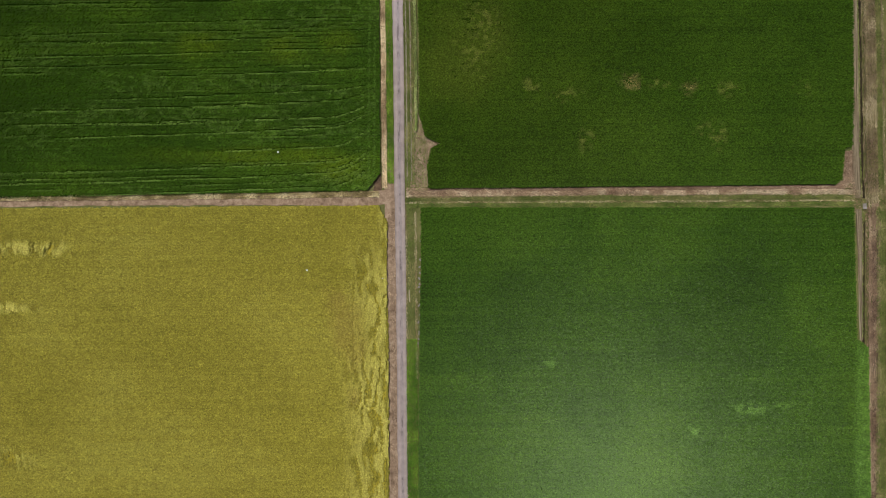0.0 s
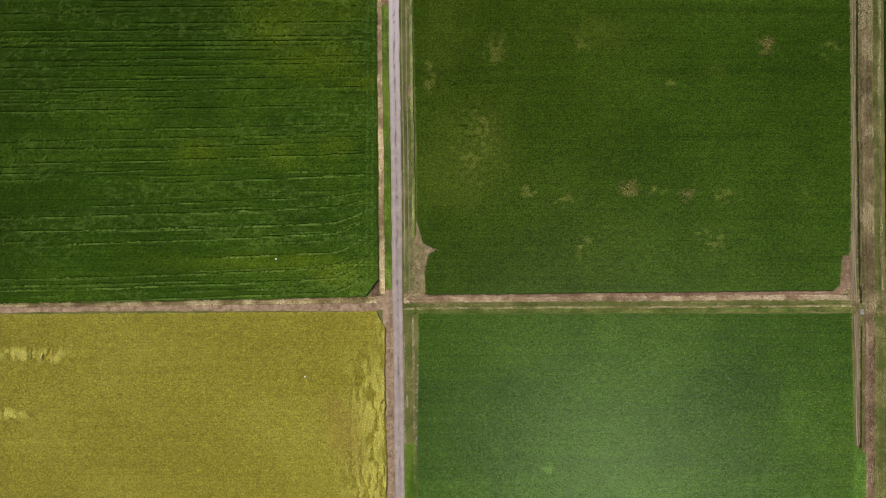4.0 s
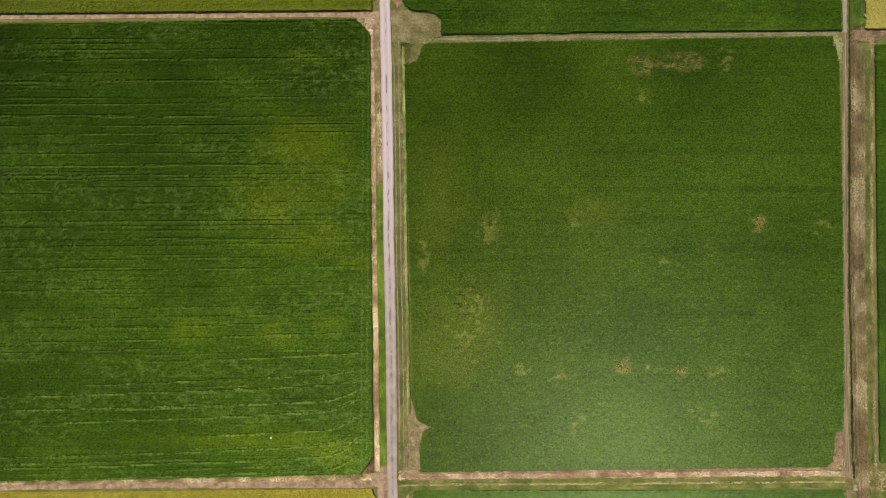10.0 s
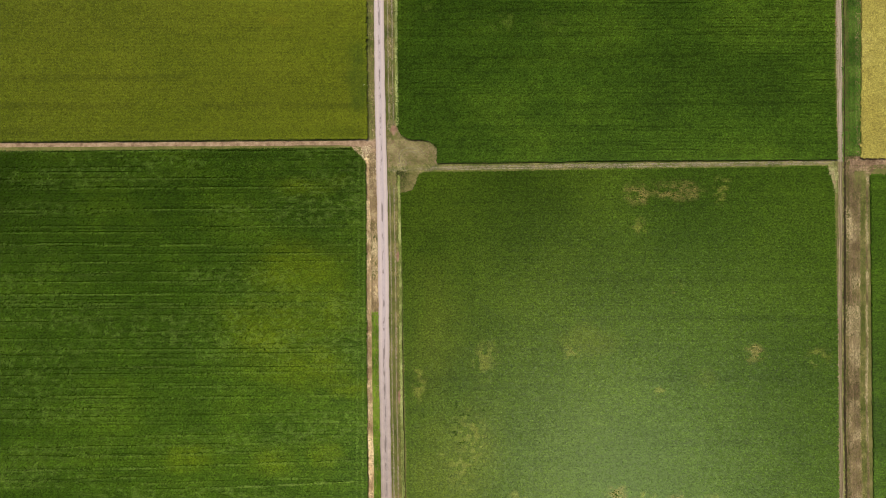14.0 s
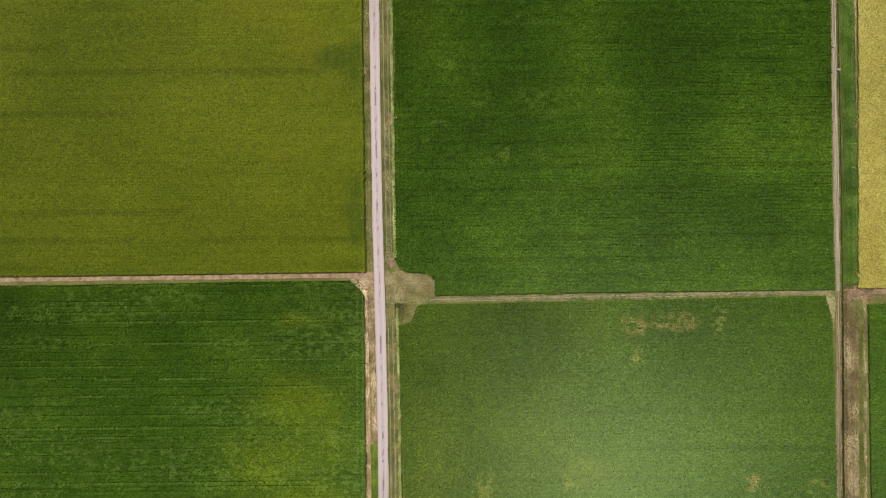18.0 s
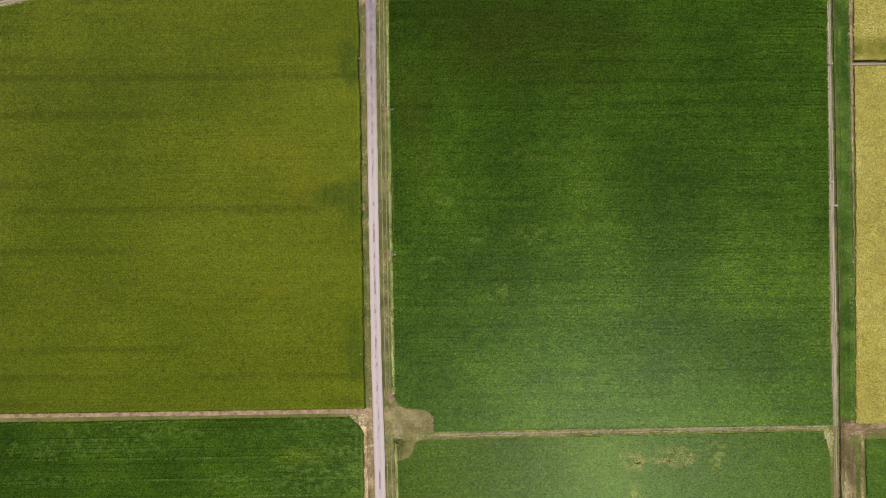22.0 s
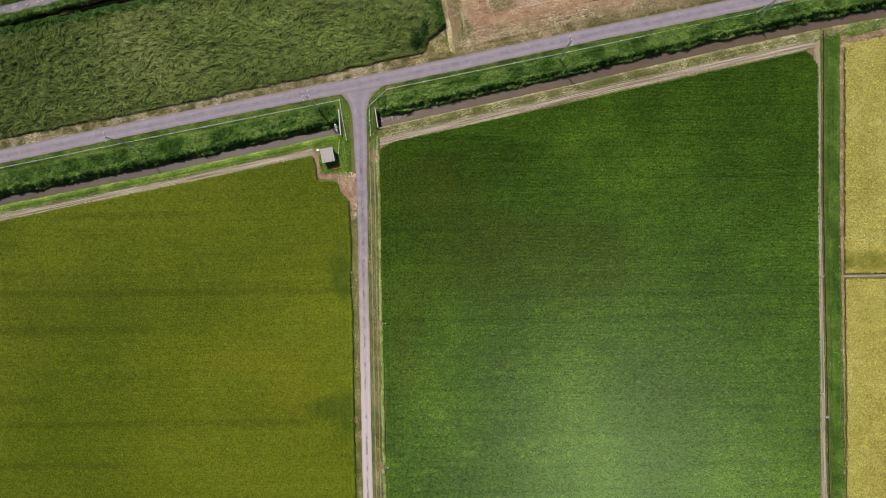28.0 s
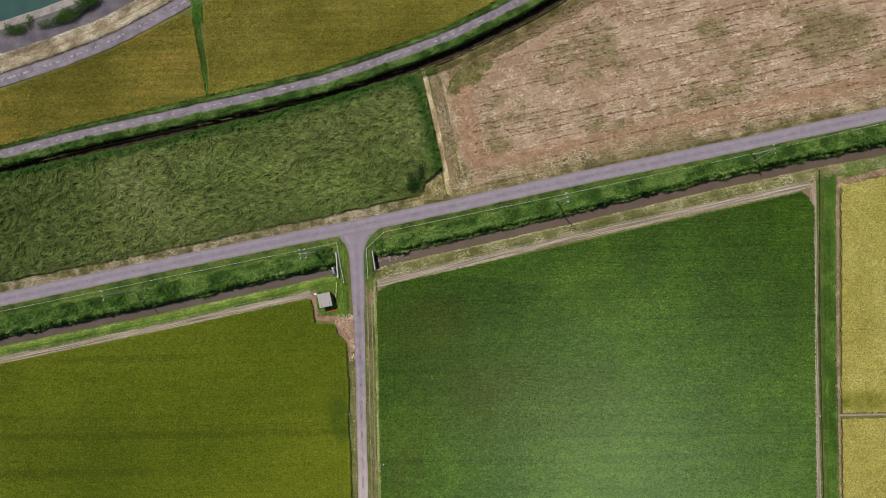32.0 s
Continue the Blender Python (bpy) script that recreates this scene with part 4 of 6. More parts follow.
field("east_field", [(96.4, 107.2), (140, 108), (140, 15), (98.6, 15), (97.2, 67)], "green crop field beyond a dry drain", "crop field", G2, 0.8, 19, canopy=0.02, patch=12, seed=181)
field("north_field", [(-120, 243.5), (-91.9, 250.9), (-74, 255.3), (-46.2, 261.5), (-48.9, 278.3), (-50.6, 279.4), (-57, 276.4), (-67.3, 271.4), (-91.6, 262.7), (-120, 255)],
      "olive-gold rice between two curving roads", "rice field", (srgb(96, 91, 27), srgb(113, 107, 38), srgb(140, 122, 52)), 0.85, 18, canopy=0.14, patch=12, clump=0.2, drill=0.12, seed=191, material=RIPE_LEAF, rows=0, leaf=(0.4, 0.24), lump=0.25, lump_size=0.56, lean=0.6, under=UNDER_RIPE, spread=0.3, facing=UP, paint=paint_north)
field("north_field", [(-45.5, 261.7), (-22, 266.7), (-4.5, 272.2), (6, 276), (15, 280.4), (22, 284.5), (50, 300), (-20, 300), (-46.6, 281)],
      "olive-gold rice between two curving roads", "rice field", (srgb(98, 93, 27), srgb(114, 109, 38), srgb(132, 123, 52)), 0.85, 18, canopy=0.14, patch=12, clump=0.2, drill=0.12, seed=195, material=RIPE_LEAF, rows=0, leaf=(0.4, 0.24), lump=0.25, lump_size=0.56, lean=0.6, under=UNDER_RIPE, spread=0.3, facing=UP, paint=paint_north)


# ---- reed meadow and fallow field ----
def paint_reed(x, y, tint, z, size):
    """Wind-combed tufts, tops tinted lighter and hollows darker to imitate shade."""
    head = 0.6 + 4.5 * (cloud(x, y, 3.0, 201, 2) - 0.5)
    wx, wy = x + 1.2 * (cloud(x, y, 2.4, 202, 2) - 0.5), y + 1.2 * (cloud(x, y, 2.4, 206, 2) - 0.5)
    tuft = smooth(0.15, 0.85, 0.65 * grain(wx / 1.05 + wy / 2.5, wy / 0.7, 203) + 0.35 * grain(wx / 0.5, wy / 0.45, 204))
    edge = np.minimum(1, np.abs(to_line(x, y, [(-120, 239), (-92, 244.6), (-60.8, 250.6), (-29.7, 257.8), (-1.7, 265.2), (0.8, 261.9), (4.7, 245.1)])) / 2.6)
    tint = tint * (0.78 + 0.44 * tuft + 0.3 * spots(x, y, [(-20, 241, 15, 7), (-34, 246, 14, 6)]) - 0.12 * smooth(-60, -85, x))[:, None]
    tint = mix3((0, 0, 0), (1, 1, 1), edge) * tint + mix3((1, 1, 1), (0, 0, 0), edge) * np.array(srgb(50, 86, 26))
    rim = np.abs(to_line(x, y, [(-140, 211), (-92.5, 220.6), (-55, 227.4), (-22.5, 234.2), (0.6, 238.9)]))
    low = 1 - smooth(0.2, 3.0, rim)
    return tint, z + 0.7 * (tuft - 0.5) * (1 - low) - 0.85 * low, head + 0.35 * rng.normal(size=len(x)), size


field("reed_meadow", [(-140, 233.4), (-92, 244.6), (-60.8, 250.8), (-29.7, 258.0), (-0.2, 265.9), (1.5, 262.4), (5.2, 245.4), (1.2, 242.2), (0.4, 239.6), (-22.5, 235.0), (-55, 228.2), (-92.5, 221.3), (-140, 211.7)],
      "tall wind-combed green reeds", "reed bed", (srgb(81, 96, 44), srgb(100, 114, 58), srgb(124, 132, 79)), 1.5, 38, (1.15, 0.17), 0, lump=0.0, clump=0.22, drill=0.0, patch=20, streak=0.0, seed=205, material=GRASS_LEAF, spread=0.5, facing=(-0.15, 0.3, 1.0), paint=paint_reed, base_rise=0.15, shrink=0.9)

fallow = [(2.6, 265.5), (10, 268.2), (18, 271.8), (32, 280), (60, 296.5), (150, 300), (150, 268.2), (103, 258.9), (69, 251.8), (32, 244.3), (11.2, 240.4), (7.4, 241)]
tagged(slab("fallow_field", fallow, 0.03, FALLOW), "bare reddish fallow soil with straw stubble", "field", kind="structure")
ribbon("fallow_headland", [(9.0, 266), (10.6, 256), (12.4, 249.2), (15.5, 246.6), (20, 246.6), (32, 248.9), (69, 256.4), (103, 263.6), (140, 271)], 4.6, SCRAPED, "scraped reddish soil of the fallow headland", "ground", 0.045, 0.0, 0.9, seed=49)


def combed(n, about=0.21, by=0.5):
    return about + by * rng.normal(size=n)


def cover_fallow(per_m2):
    """The litter of the fallow land, sown along rows: pale straw, dark stalks, olive weeds in patches, and scraped headlands where little lies."""
    x, y = scatter_poly(fallow, per_m2, limit=VIEW)
    n = len(x)
    rim = -to_line(x, y, [(7.4, 241), (6, 255), (3, 268), (18, 275), (32, 284), (60, 300)])
    front = to_line(x, y, [(7.4, 239.8), (11.2, 239.4), (32, 243.3), (69, 250.8), (103, 257.9), (150, 267)])
    wander = 2.0 * (cloud(x, y, 9.0, 213, 2) - 0.5)
    turn = np.maximum(smooth(2.5, 4.5, rim + wander) * (1 - smooth(7.5, 10.0, rim + wander)), smooth(3.8, 5.0, front + wander) * (1 - smooth(6.5, 9.5, front + wander)))
    u, v = x * math.cos(0.21) + y * math.sin(0.21), y * math.cos(0.21) - x * math.sin(0.21)
    row = np.abs(2 * ((v / 0.85 + 1.6 * (cloud(u * 0.5, v, 4.0, 214, 2) - 0.5)) % 1) - 1)
    streak = grain(u / 3.0, v / 0.7, 216)
    clot = grain(u / 1.5, v / 0.8, 217)
    broad = cloud(u * 0.5, v, 7.0, 218)
    weed = np.maximum(smooth(0.46, 0.58, cloud(u * 0.6, v, 8.0, 251) + 0.16 * (clot - 0.5)), spots(x, y, [(26, 256, 8, 4), (36, 266, 9, 4), (14, 262, 3, 6)]) * clot) * (1 - turn)
    pale = smooth(0.25, 0.65, broad + 0.35 * (streak - 0.5) + 0.35 * (clot - 0.5)) * (1 - 0.7 * turn)
    near = np.minimum(rim, front)
    scrape = smooth(0.5, 0.72, vnoise(np.where(rim < front, y, x) / 9.0, (near + 0.5 * cloud(x, y, 4.0, 219, 2)) / 0.42, 220))
    lie = rng.random(n)
    straw = lie < 0.24 + 0.66 * pale * (0.6 + 0.4 * row)
    kinds = (("soil_litter", "short broken stalks littered on fallow soil", rng.random(n) < 0.16 + 0.1 * turn, (srgb(116, 90, 70), srgb(150, 122, 98), srgb(186, 160, 134)), 0.06),
             ("straw_stubble", "pale straw stubble on fallow soil", straw & (rng.random(n) < 0.8 - (0.6 - 0.6 * scrape) * turn - 0.45 * weed), (srgb(156, 136, 112), srgb(184, 165, 140), srgb(206, 190, 168)), 0.07),
             ("dead_stalks", "dark dead stalks in broken rows on fallow soil", (row < 0.4) & (clot > 0.42) & (rng.random(n) < 0.22 - 0.08 * turn), (srgb(96, 78, 58), srgb(120, 98, 74), srgb(142, 120, 94)), 0.12),
             ("fallow_weeds", "olive weeds sprouting in patches on fallow soil", rng.random(n) < 0.5 * weed * (0.25 + 0.9 * clot), (srgb(94, 92, 54), srgb(116, 112, 70), srgb(142, 136, 94)), 0.16))
    for k, (name, label, keep, colors, height) in enumerate(kinds):
        grass(name, label, "stubble", x[keep], y[keep], colors, (0.5, 0.1), height, 1.3, 255 + k, 0.12, 0.1, heading=combed(keep.sum(), 0.21, 0.45), shade=(0.74 + 0.3 * clot + 0.22 * streak)[keep])


cover_fallow(62)
x, y = scatter_poly(fallow, 15, limit=VIEW)
along_lane = (y * 0.978 - x * 0.21) + 0.4 * (cloud(x, y, 5.0, 257) - 0.5)
keep = (vnoise(x / 11.0, np.floor(along_lane / 1.3) * 2.3, 258) > 0.5) & (np.abs(along_lane % 1.3 - 0.65) < 0.14) & (x > 12)
x, y = x[keep], y[keep]
grass("dead_stalks", "dark broken lines of dead stalks on fallow soil", "stubble", x, y, (srgb(84, 62, 44), srgb(104, 80, 58), srgb(124, 100, 74)), (0.5, 0.2), 0.15, 1.6, 259, 0.2, heading=combed(len(x), 0.21, 0.2))
x, y = scatter_poly(fallow, 10, limit=VIEW)
rim = -to_line(x, y, [(9.5, 241), (6.4, 253), (4.2, 264.5), (18, 271.8), (32, 280), (60, 296.5)])
keep = (rim > 0.6) & (rim < 11) & (np.abs((rim + 0.5 * cloud(x, y, 5.0, 263)) % 1.3 - 0.65) < 0.2) & (vnoise(x / 4.0, y / 4.0, 264) > 0.4)
x, y = x[keep], y[keep]
grass("turning_stubble", "curved lines of brown stubble on the fallow headland", "stubble", x, y, (srgb(98, 76, 56), srgb(124, 100, 76), srgb(186, 164, 134)), (0.42, 0.14), 0.12, 1.4, 265, 0.2)
x, y = strip_points(part_of(LANE, 6, 115, 0), -7.0, -3.2, 12, gaps=0.4, seed=261)
grass("headland_straw", "combed pale straw on the fallow headland", "stubble", x, y, (srgb(146, 128, 98), srgb(178, 160, 130), srgb(204, 190, 164)), (0.7, 0.12), 0.15, 3.0, 262, 0.25, heading=combed(len(x), 0.21, 0.2))

# ---- grass verges and banks ----
LUSH = (srgb(55, 83, 28), srgb(79, 110, 43), srgb(109, 135, 66))
MEADOW = (srgb(84, 98, 42), srgb(112, 118, 62), srgb(140, 136, 86))
STRAW = (srgb(124, 106, 76), srgb(162, 143, 108), srgb(194, 177, 142))
BROWN = (srgb(110, 90, 70), srgb(146, 122, 98), srgb(180, 158, 128))


def verge(name, label, line, lo, hi, density, colors, **kw):
    gaps, ragged, streaks = kw.pop("gaps", 0.0), kw.pop("ragged", 0.25), kw.pop("streaks", 0.5)
    x, y = strip_points(line, lo, hi, 1.35 * density, gaps=gaps, seed=kw.get("seed", 5), ragged=ragged)
    off = to_line(x, y, line)
    if "heading" not in kw and streaks:
        run = np.array(line, float)
        axis = run[-1] - run[0]
        kw["heading"] = math.atan2(axis[1], axis[0]) + 0.5 * rng.normal(size=len(x)) + np.pi * (rng.random(len(x)) < 0.5)
    shade = 1 + streaks * (grain(off / 0.24 + 40, np.hypot(x, y) / 14.0, kw.get("seed", 5) + 7) - 0.5)
    return grass(name, label, "grass", x, y, colors, shade=shade, **kw)


# west of the farm road
verge("straw_line", "pale dead straw along the crop edge", part_of(MAIN_ROAD, 12.5, 110), -3.85, -2.7, 80, (srgb(153, 128, 96), srgb(193, 168, 131), srgb(229, 208, 168)), blade=(0.4, 0.1), height=0.35, seed=301)
verge("road_grass", "bright green grass strip beside the road", part_of(MAIN_ROAD, 13.5, 76), -2.7, -1.2, 70, (srgb(74, 104, 26), srgb(97, 127, 34), srgb(122, 149, 51)), height=0.35, seed=302)
verge("straw_verge", "dry straw-covered road verge", part_of(MAIN_ROAD, 76, 111), -2.8, -1.2, 34, STRAW, blade=(0.5, 0.14), height=0.2, seed=303, gaps=0.35)
verge("earth_verge", "sparse dead grass on a bare verge", part_of(MAIN_ROAD, -64, 7), -2.6, -1.0, 9, BROWN, height=0.15, seed=304, gaps=0.4)
verge("mown_verge", "short mown grass beside the road", part_of(MAIN_ROAD, 114, 206), -2.7, -1.15, 26, MEADOW, height=0.15, seed=305)
# east of the farm road
verge("roadside_weeds", "bright green weeds between road and crop", part_of(MAIN_ROAD, -64, -21), 1.1, 3.5, 46, (srgb(62, 96, 22), srgb(82, 118, 30), srgb(108, 138, 44)), height=0.6, seed=368, streaks=0.0)
verge("mown_verge", "short mown grass beside the road", part_of(MAIN_ROAD, -21, 9), 1.05, 3.6, 24, MEADOW, height=0.18, seed=306)
verge("mown_verge", "short mown grass beside the road", part_of(MAIN_ROAD, 13, 108), 1.15, 3.5, 30, MEADOW, height=0.18, seed=307)
verge("mown_verge", "short mown grass beside the road", part_of(MAIN_ROAD, 114, 221), 1.25, 3.5, 30, MEADOW, height=0.18, seed=308)
verge("pale_edge_grass", "light green grass line along the crop", part_of(MAIN_ROAD, 25, 106), 3.5, 4.05, 110, (srgb(118, 132, 66), srgb(146, 156, 90), srgb(172, 178, 116)), height=0.8, seed=309)
verge("pale_edge_grass", "light green grass line along the crop", part_of(MAIN_ROAD, 117, 221), 3.5, 4.05, 110, (srgb(118, 134, 66), srgb(144, 158, 90), srgb(170, 180, 116)), height=0.8, seed=310)
verge("corner_grass", "worn grass at the field corner", [(-9.2, 11), (-9.6, 27)], 1.2, 6.0, 16, MEADOW, height=0.15, seed=311, gaps=0.4)
verge("straw_line", "pale straw line in the low verge", part_of(MAIN_ROAD, -30, 7), 3.1, 3.6, 40, STRAW, height=0.2, blade=(0.34, 0.09), seed=323, gaps=0.4)
verge("straw_line", "pale straw line beside the asphalt", part_of(MAIN_ROAD, -64, 9), 1.05, 1.5, 40, STRAW, height=0.12, blade=(0.34, 0.09), seed=324, gaps=0.45)
verge("brown_verge", "brown dead grass beside the mown verge", part_of(MAIN_ROAD, 26, 106), 2.5, 3.1, 16, BROWN, height=0.15, seed=325, gaps=0.35)
verge("brown_verge", "brown dead grass beside the mown verge", part_of(MAIN_ROAD, 118, 218), 2.0, 2.6, 14, BROWN, height=0.15, seed=326, gaps=0.4)
verge("brown_verge", "brown dead grass on the farm road verge", part_of(MAIN_ROAD, 114, 205), -2.0, -1.2, 12, BROWN, height=0.12, seed=327, gaps=0.45)
# field strips
verge("strip_grass", "dry grass strip between two fields", [(-140, 8.3), (-97.9, 9.3), (-30, 10.6), (-14, 11.0)], -0.7, 0.6, 44, (srgb(128, 114, 74), srgb(168, 150, 106), srgb(206, 190, 146)), blade=(0.5, 0.14), height=0.35, seed=312)
EAST_STRIP = [(-8, 10.1), (-3, 10.2), (88, 11.4), (91, 11.45)]
verge("strip_straw", "rough brown dead grass in a shallow field drain", EAST_STRIP, -2.3, -1.2, 20, BROWN, height=0.25, seed=313, gaps=0.3)
verge("strip_straw", "pale combed dead grass along a field drain", EAST_STRIP, -1.5, -0.4, 40, (srgb(136, 112, 88), srgb(166, 142, 114), srgb(196, 176, 146)), blade=(0.6, 0.14), height=0.3, seed=314, gaps=0.3)
verge("strip_grass", "mown green strip between two fields", EAST_STRIP, -0.5, 0.9, 36, MEADOW, height=0.2, seed=315, gaps=0.2)
verge("strip_straw", "thin pale straw line in a mown strip", EAST_STRIP, 0.75, 1.2, 50, STRAW, height=0.15, blade=(0.34, 0.09), seed=328, gaps=0.35)
verge("strip_grass", "mown green strip between two fields", EAST_STRIP, 1.1, 2.2, 40, (srgb(78, 100, 36), srgb(104, 120, 54), srgb(132, 138, 74)), height=0.2, seed=329)
verge("strip_grass", "short grass on a narrow field path", [(-8, 107.0), (-2.9, 107.7), (88.6, 109.7)], -0.95, 0.95, 40, MEADOW, height=0.15, seed=316, gaps=0.2, streaks=0.8)
verge("turning_grass", "thin worn grass of a turning place", [(-9.8, 111), (0, 111)], -3.4, 4.6, 26, (srgb(112, 110, 66), srgb(140, 134, 88), srgb(168, 158, 116)), height=0.1, seed=317, gaps=0.36)
# east drain
DRY = (srgb(112, 96, 72), srgb(146, 130, 98), srgb(188, 172, 136))
verge("drain_straw", "thick dead grass in a silted drain", part_of(EAST_DITCH, 10, 108.5), 0.35, 3.3, 50, DRY, blade=(0.4, 0.11), height=0.4, seed=318, patch=3.5, gaps=0.22)
verge("drain_straw", "brown dead grass in a silted drain", part_of(EAST_DITCH, -64, 9), 0.35, 2.6, 44, BROWN, blade=(0.4, 0.11), height=0.35, seed=358, patch=3.5, gaps=0.25)
verge("drain_grass", "olive grass tufts in a silted drain", part_of(EAST_DITCH, 10, 108), 0.4, 3.4, 18, (srgb(70, 74, 36), srgb(96, 94, 52), srgb(124, 116, 72)), blade=(0.4, 0.1), height=0.45, seed=370, patch=3.0, gaps=0.42)
verge("drain_bank_grass", "green grass bank beside the drain", part_of(EAST_DITCH, 10, 108), 3.2, 4.4, 50, MEADOW, blade=(0.34, 0.12), height=0.25, seed=319)
verge("drain_bank_grass", "green grass bank beside the drain", part_of(EAST_DITCH, -64, 9), 2.5, 7.5, 40, MEADOW, blade=(0.34, 0.12), height=0.25, seed=359, gaps=0.15)
verge("straw_line", "pale straw line at the crop edge", part_of(EAST_DITCH, 12, 107), 4.3, 4.75, 50, DRY, blade=(0.4, 0.11), height=0.3, seed=360, gaps=0.3)
verge("ditch_grass", "green grass lip of a narrow ditch", part_of(EAST_DITCH, 11, 110), -0.95, -0.24, 36, MEADOW, height=0.25, seed=320)
verge("ditch_grass", "fresh green grass lip of a narrow ditch", part_of(EAST_DITCH, 110, 243), -0.85, -0.2, 70, (srgb(62, 92, 30), srgb(84, 112, 42), srgb(112, 128, 62)), height=0.3, seed=323)
verge("track_litter", "brown dead grass along the yellow rice", [(93.9, 110), (93.0, 159), (92.7, 189), (92.3, 207), (92.1, 240.6)], -0.5, 0.7, 40, BROWN, height=0.1, seed=324)
verge("track_litter", "brown dead grass at the head of the yellow rice", [(92.4, 241.8), (103, 244.1), (125, 249.3)], -1.0, 1.1, 40, BROWN, height=0.12, seed=325)
verge("bank_grass", "fresh green grass bank between ditch and yellow rice", part_of(EAST_DITCH, 111.2, 243.5), 0.26, 3.2, 60, (srgb(59, 93, 26), srgb(74, 109, 34), srgb(94, 126, 48)), blade=(0.34, 0.12), height=0.35, seed=321)
verge("ditch_grass", "mown grass bank beside the low field", part_of(EAST_DITCH, -20, 10), -0.9, -0.35, 30, MEADOW, height=0.2, seed=322, gaps=0.2)
# canal
verge("canal_bank_grass", "lush dark green grass on the canal bank", part_of(CANAL, -115, -18.3, 0), -5.1, -0.75, 100, LUSH, blade=(0.5, 0.13), height=1.3, seed=331, patch=3.0, streaks=0.0, bright=0.3)
verge("canal_bank_grass", "lush dark green grass on the canal bank", part_of(CANAL, -9.2, 115, 0), -4.7, -0.95, 100, LUSH, blade=(0.5, 0.13), height=1.3, seed=332, patch=3.0, streaks=0.0, bright=0.3)
verge("canal_bank_grass", "short light green grass on the low canal bank", part_of(CANAL, -115, -18, 0), 1.2, 3.5, 60, (srgb(82, 114, 38), srgb(102, 134, 46), srgb(124, 150, 60)), blade=(0.34, 0.12), height=0.2, seed=333)
verge("canal_bank_grass", "half-dry grass on the low canal bank", part_of(CANAL, -9, 115, 0), 1.5, 4.0, 28, (srgb(104, 108, 60), srgb(146, 142, 98), srgb(186, 180, 142)), height=0.25, seed=334, patch=3.0)
verge("lane_grass", "green grass between lane and guard fence", part_of(LANE, -115, -18, 0), 1.38, 4.5, 50, (srgb(56, 86, 26), srgb(84, 112, 40), srgb(112, 132, 58)), height=0.2, seed=335)
verge("lane_grass", "green grass between lane and guard fence", part_of(LANE, -7, 115, 0), 1.38, 4.4, 50, (srgb(56, 86, 26), srgb(84, 112, 40), srgb(112, 132, 58)), height=0.2, seed=336)
verge("lane_straw", "dry grass verge of the lane", part_of(LANE, -115, -4, 0), -3.6, -1.34, 52, (srgb(98, 100, 54), srgb(154, 141, 108), srgb(200, 186, 158)), height=0.2, patch=1.8, seed=337)
verge("lane_straw", "dry grass verge of the lane", part_of(LANE, -4, 115, 0), -3.6, -1.34, 36, (srgb(96, 92, 54), srgb(140, 127, 90), srgb(178, 162, 126)), height=0.2, seed=338)
verge("crossing_grass", "green grass round the canal crossing", [(-17.6, 213.4), (-17.0, 228.5)], -4.0, 1.4, 28, (srgb(58, 90, 24), srgb(90, 122, 40), srgb(120, 144, 60)), height=0.2, seed=339)
verge("crossing_grass", "green grass round the canal crossing", [(-12.0, 219), (-12.0, 228)], 0.2, 2.4, 28, (srgb(58, 90, 24), srgb(86, 116, 42), srgb(120, 140, 66)), height=0.2, seed=340)
PATH_GRASS = (srgb(92, 100, 52), srgb(122, 124, 74), srgb(152, 144, 102))
for line in ([(-110, 200.9), (-92.9, 204.5), (-57.8, 210.8), (-24.5, 217.9)], [(-9.4, 220), (33.3, 229.9), (86.5, 241.2)]):
    for lo, hi in ((-1.0, -0.5), (0.5, 1.1)):
        verge("path_grass", "thin mixed grass along the gravel path", line, lo, hi, 30, PATH_GRASS, blade=(0.3, 0.1), height=0.12, seed=361, gaps=0.36)
    verge("path_straw", "dead straw scattered on the gravel path", line, -0.6, 0.6, 9, BROWN, blade=(0.4, 0.08), height=0.04, seed=362, gaps=0.45)
for lo, hi, seed in ((-0.75, -0.4, 363), (0.4, 0.75, 364)):
    verge("path_grass", "thin mixed grass along the field track", [(91.0, 30), (90.7, 55), (90.1, 108), (89.4, 134), (88.3, 180), (87.6, 207), (87.0, 241)], lo, hi, 30, PATH_GRASS, blade=(0.3, 0.1), height=0.12, seed=seed, gaps=0.4)
x, y = scatter_poly([(92.9, 242.4), (103, 244.7), (112, 246.8), (112, 250.4), (103, 248.6), (92.4, 246)], 60, 0.3)
grass("bank_grass", "fresh green grass between canal and yellow rice", "grass", x, y, (srgb(74, 104, 34), srgb(94, 124, 46), srgb(120, 142, 64)), (0.34, 0.12), 0.25, 2.5, 365)
x, y = scatter_poly([(-22.6, 213.2), (-22.4, 219.3), (-15.6, 220.8), (-15.6, 212.4)], 50, 0.4)
grass("yard_grass", "green grass round the pump hut", "grass", x, y, (srgb(66, 98, 28), srgb(90, 122, 40), srgb(116, 142, 58)), (0.34, 0.12), 0.2, 2.5, 366)
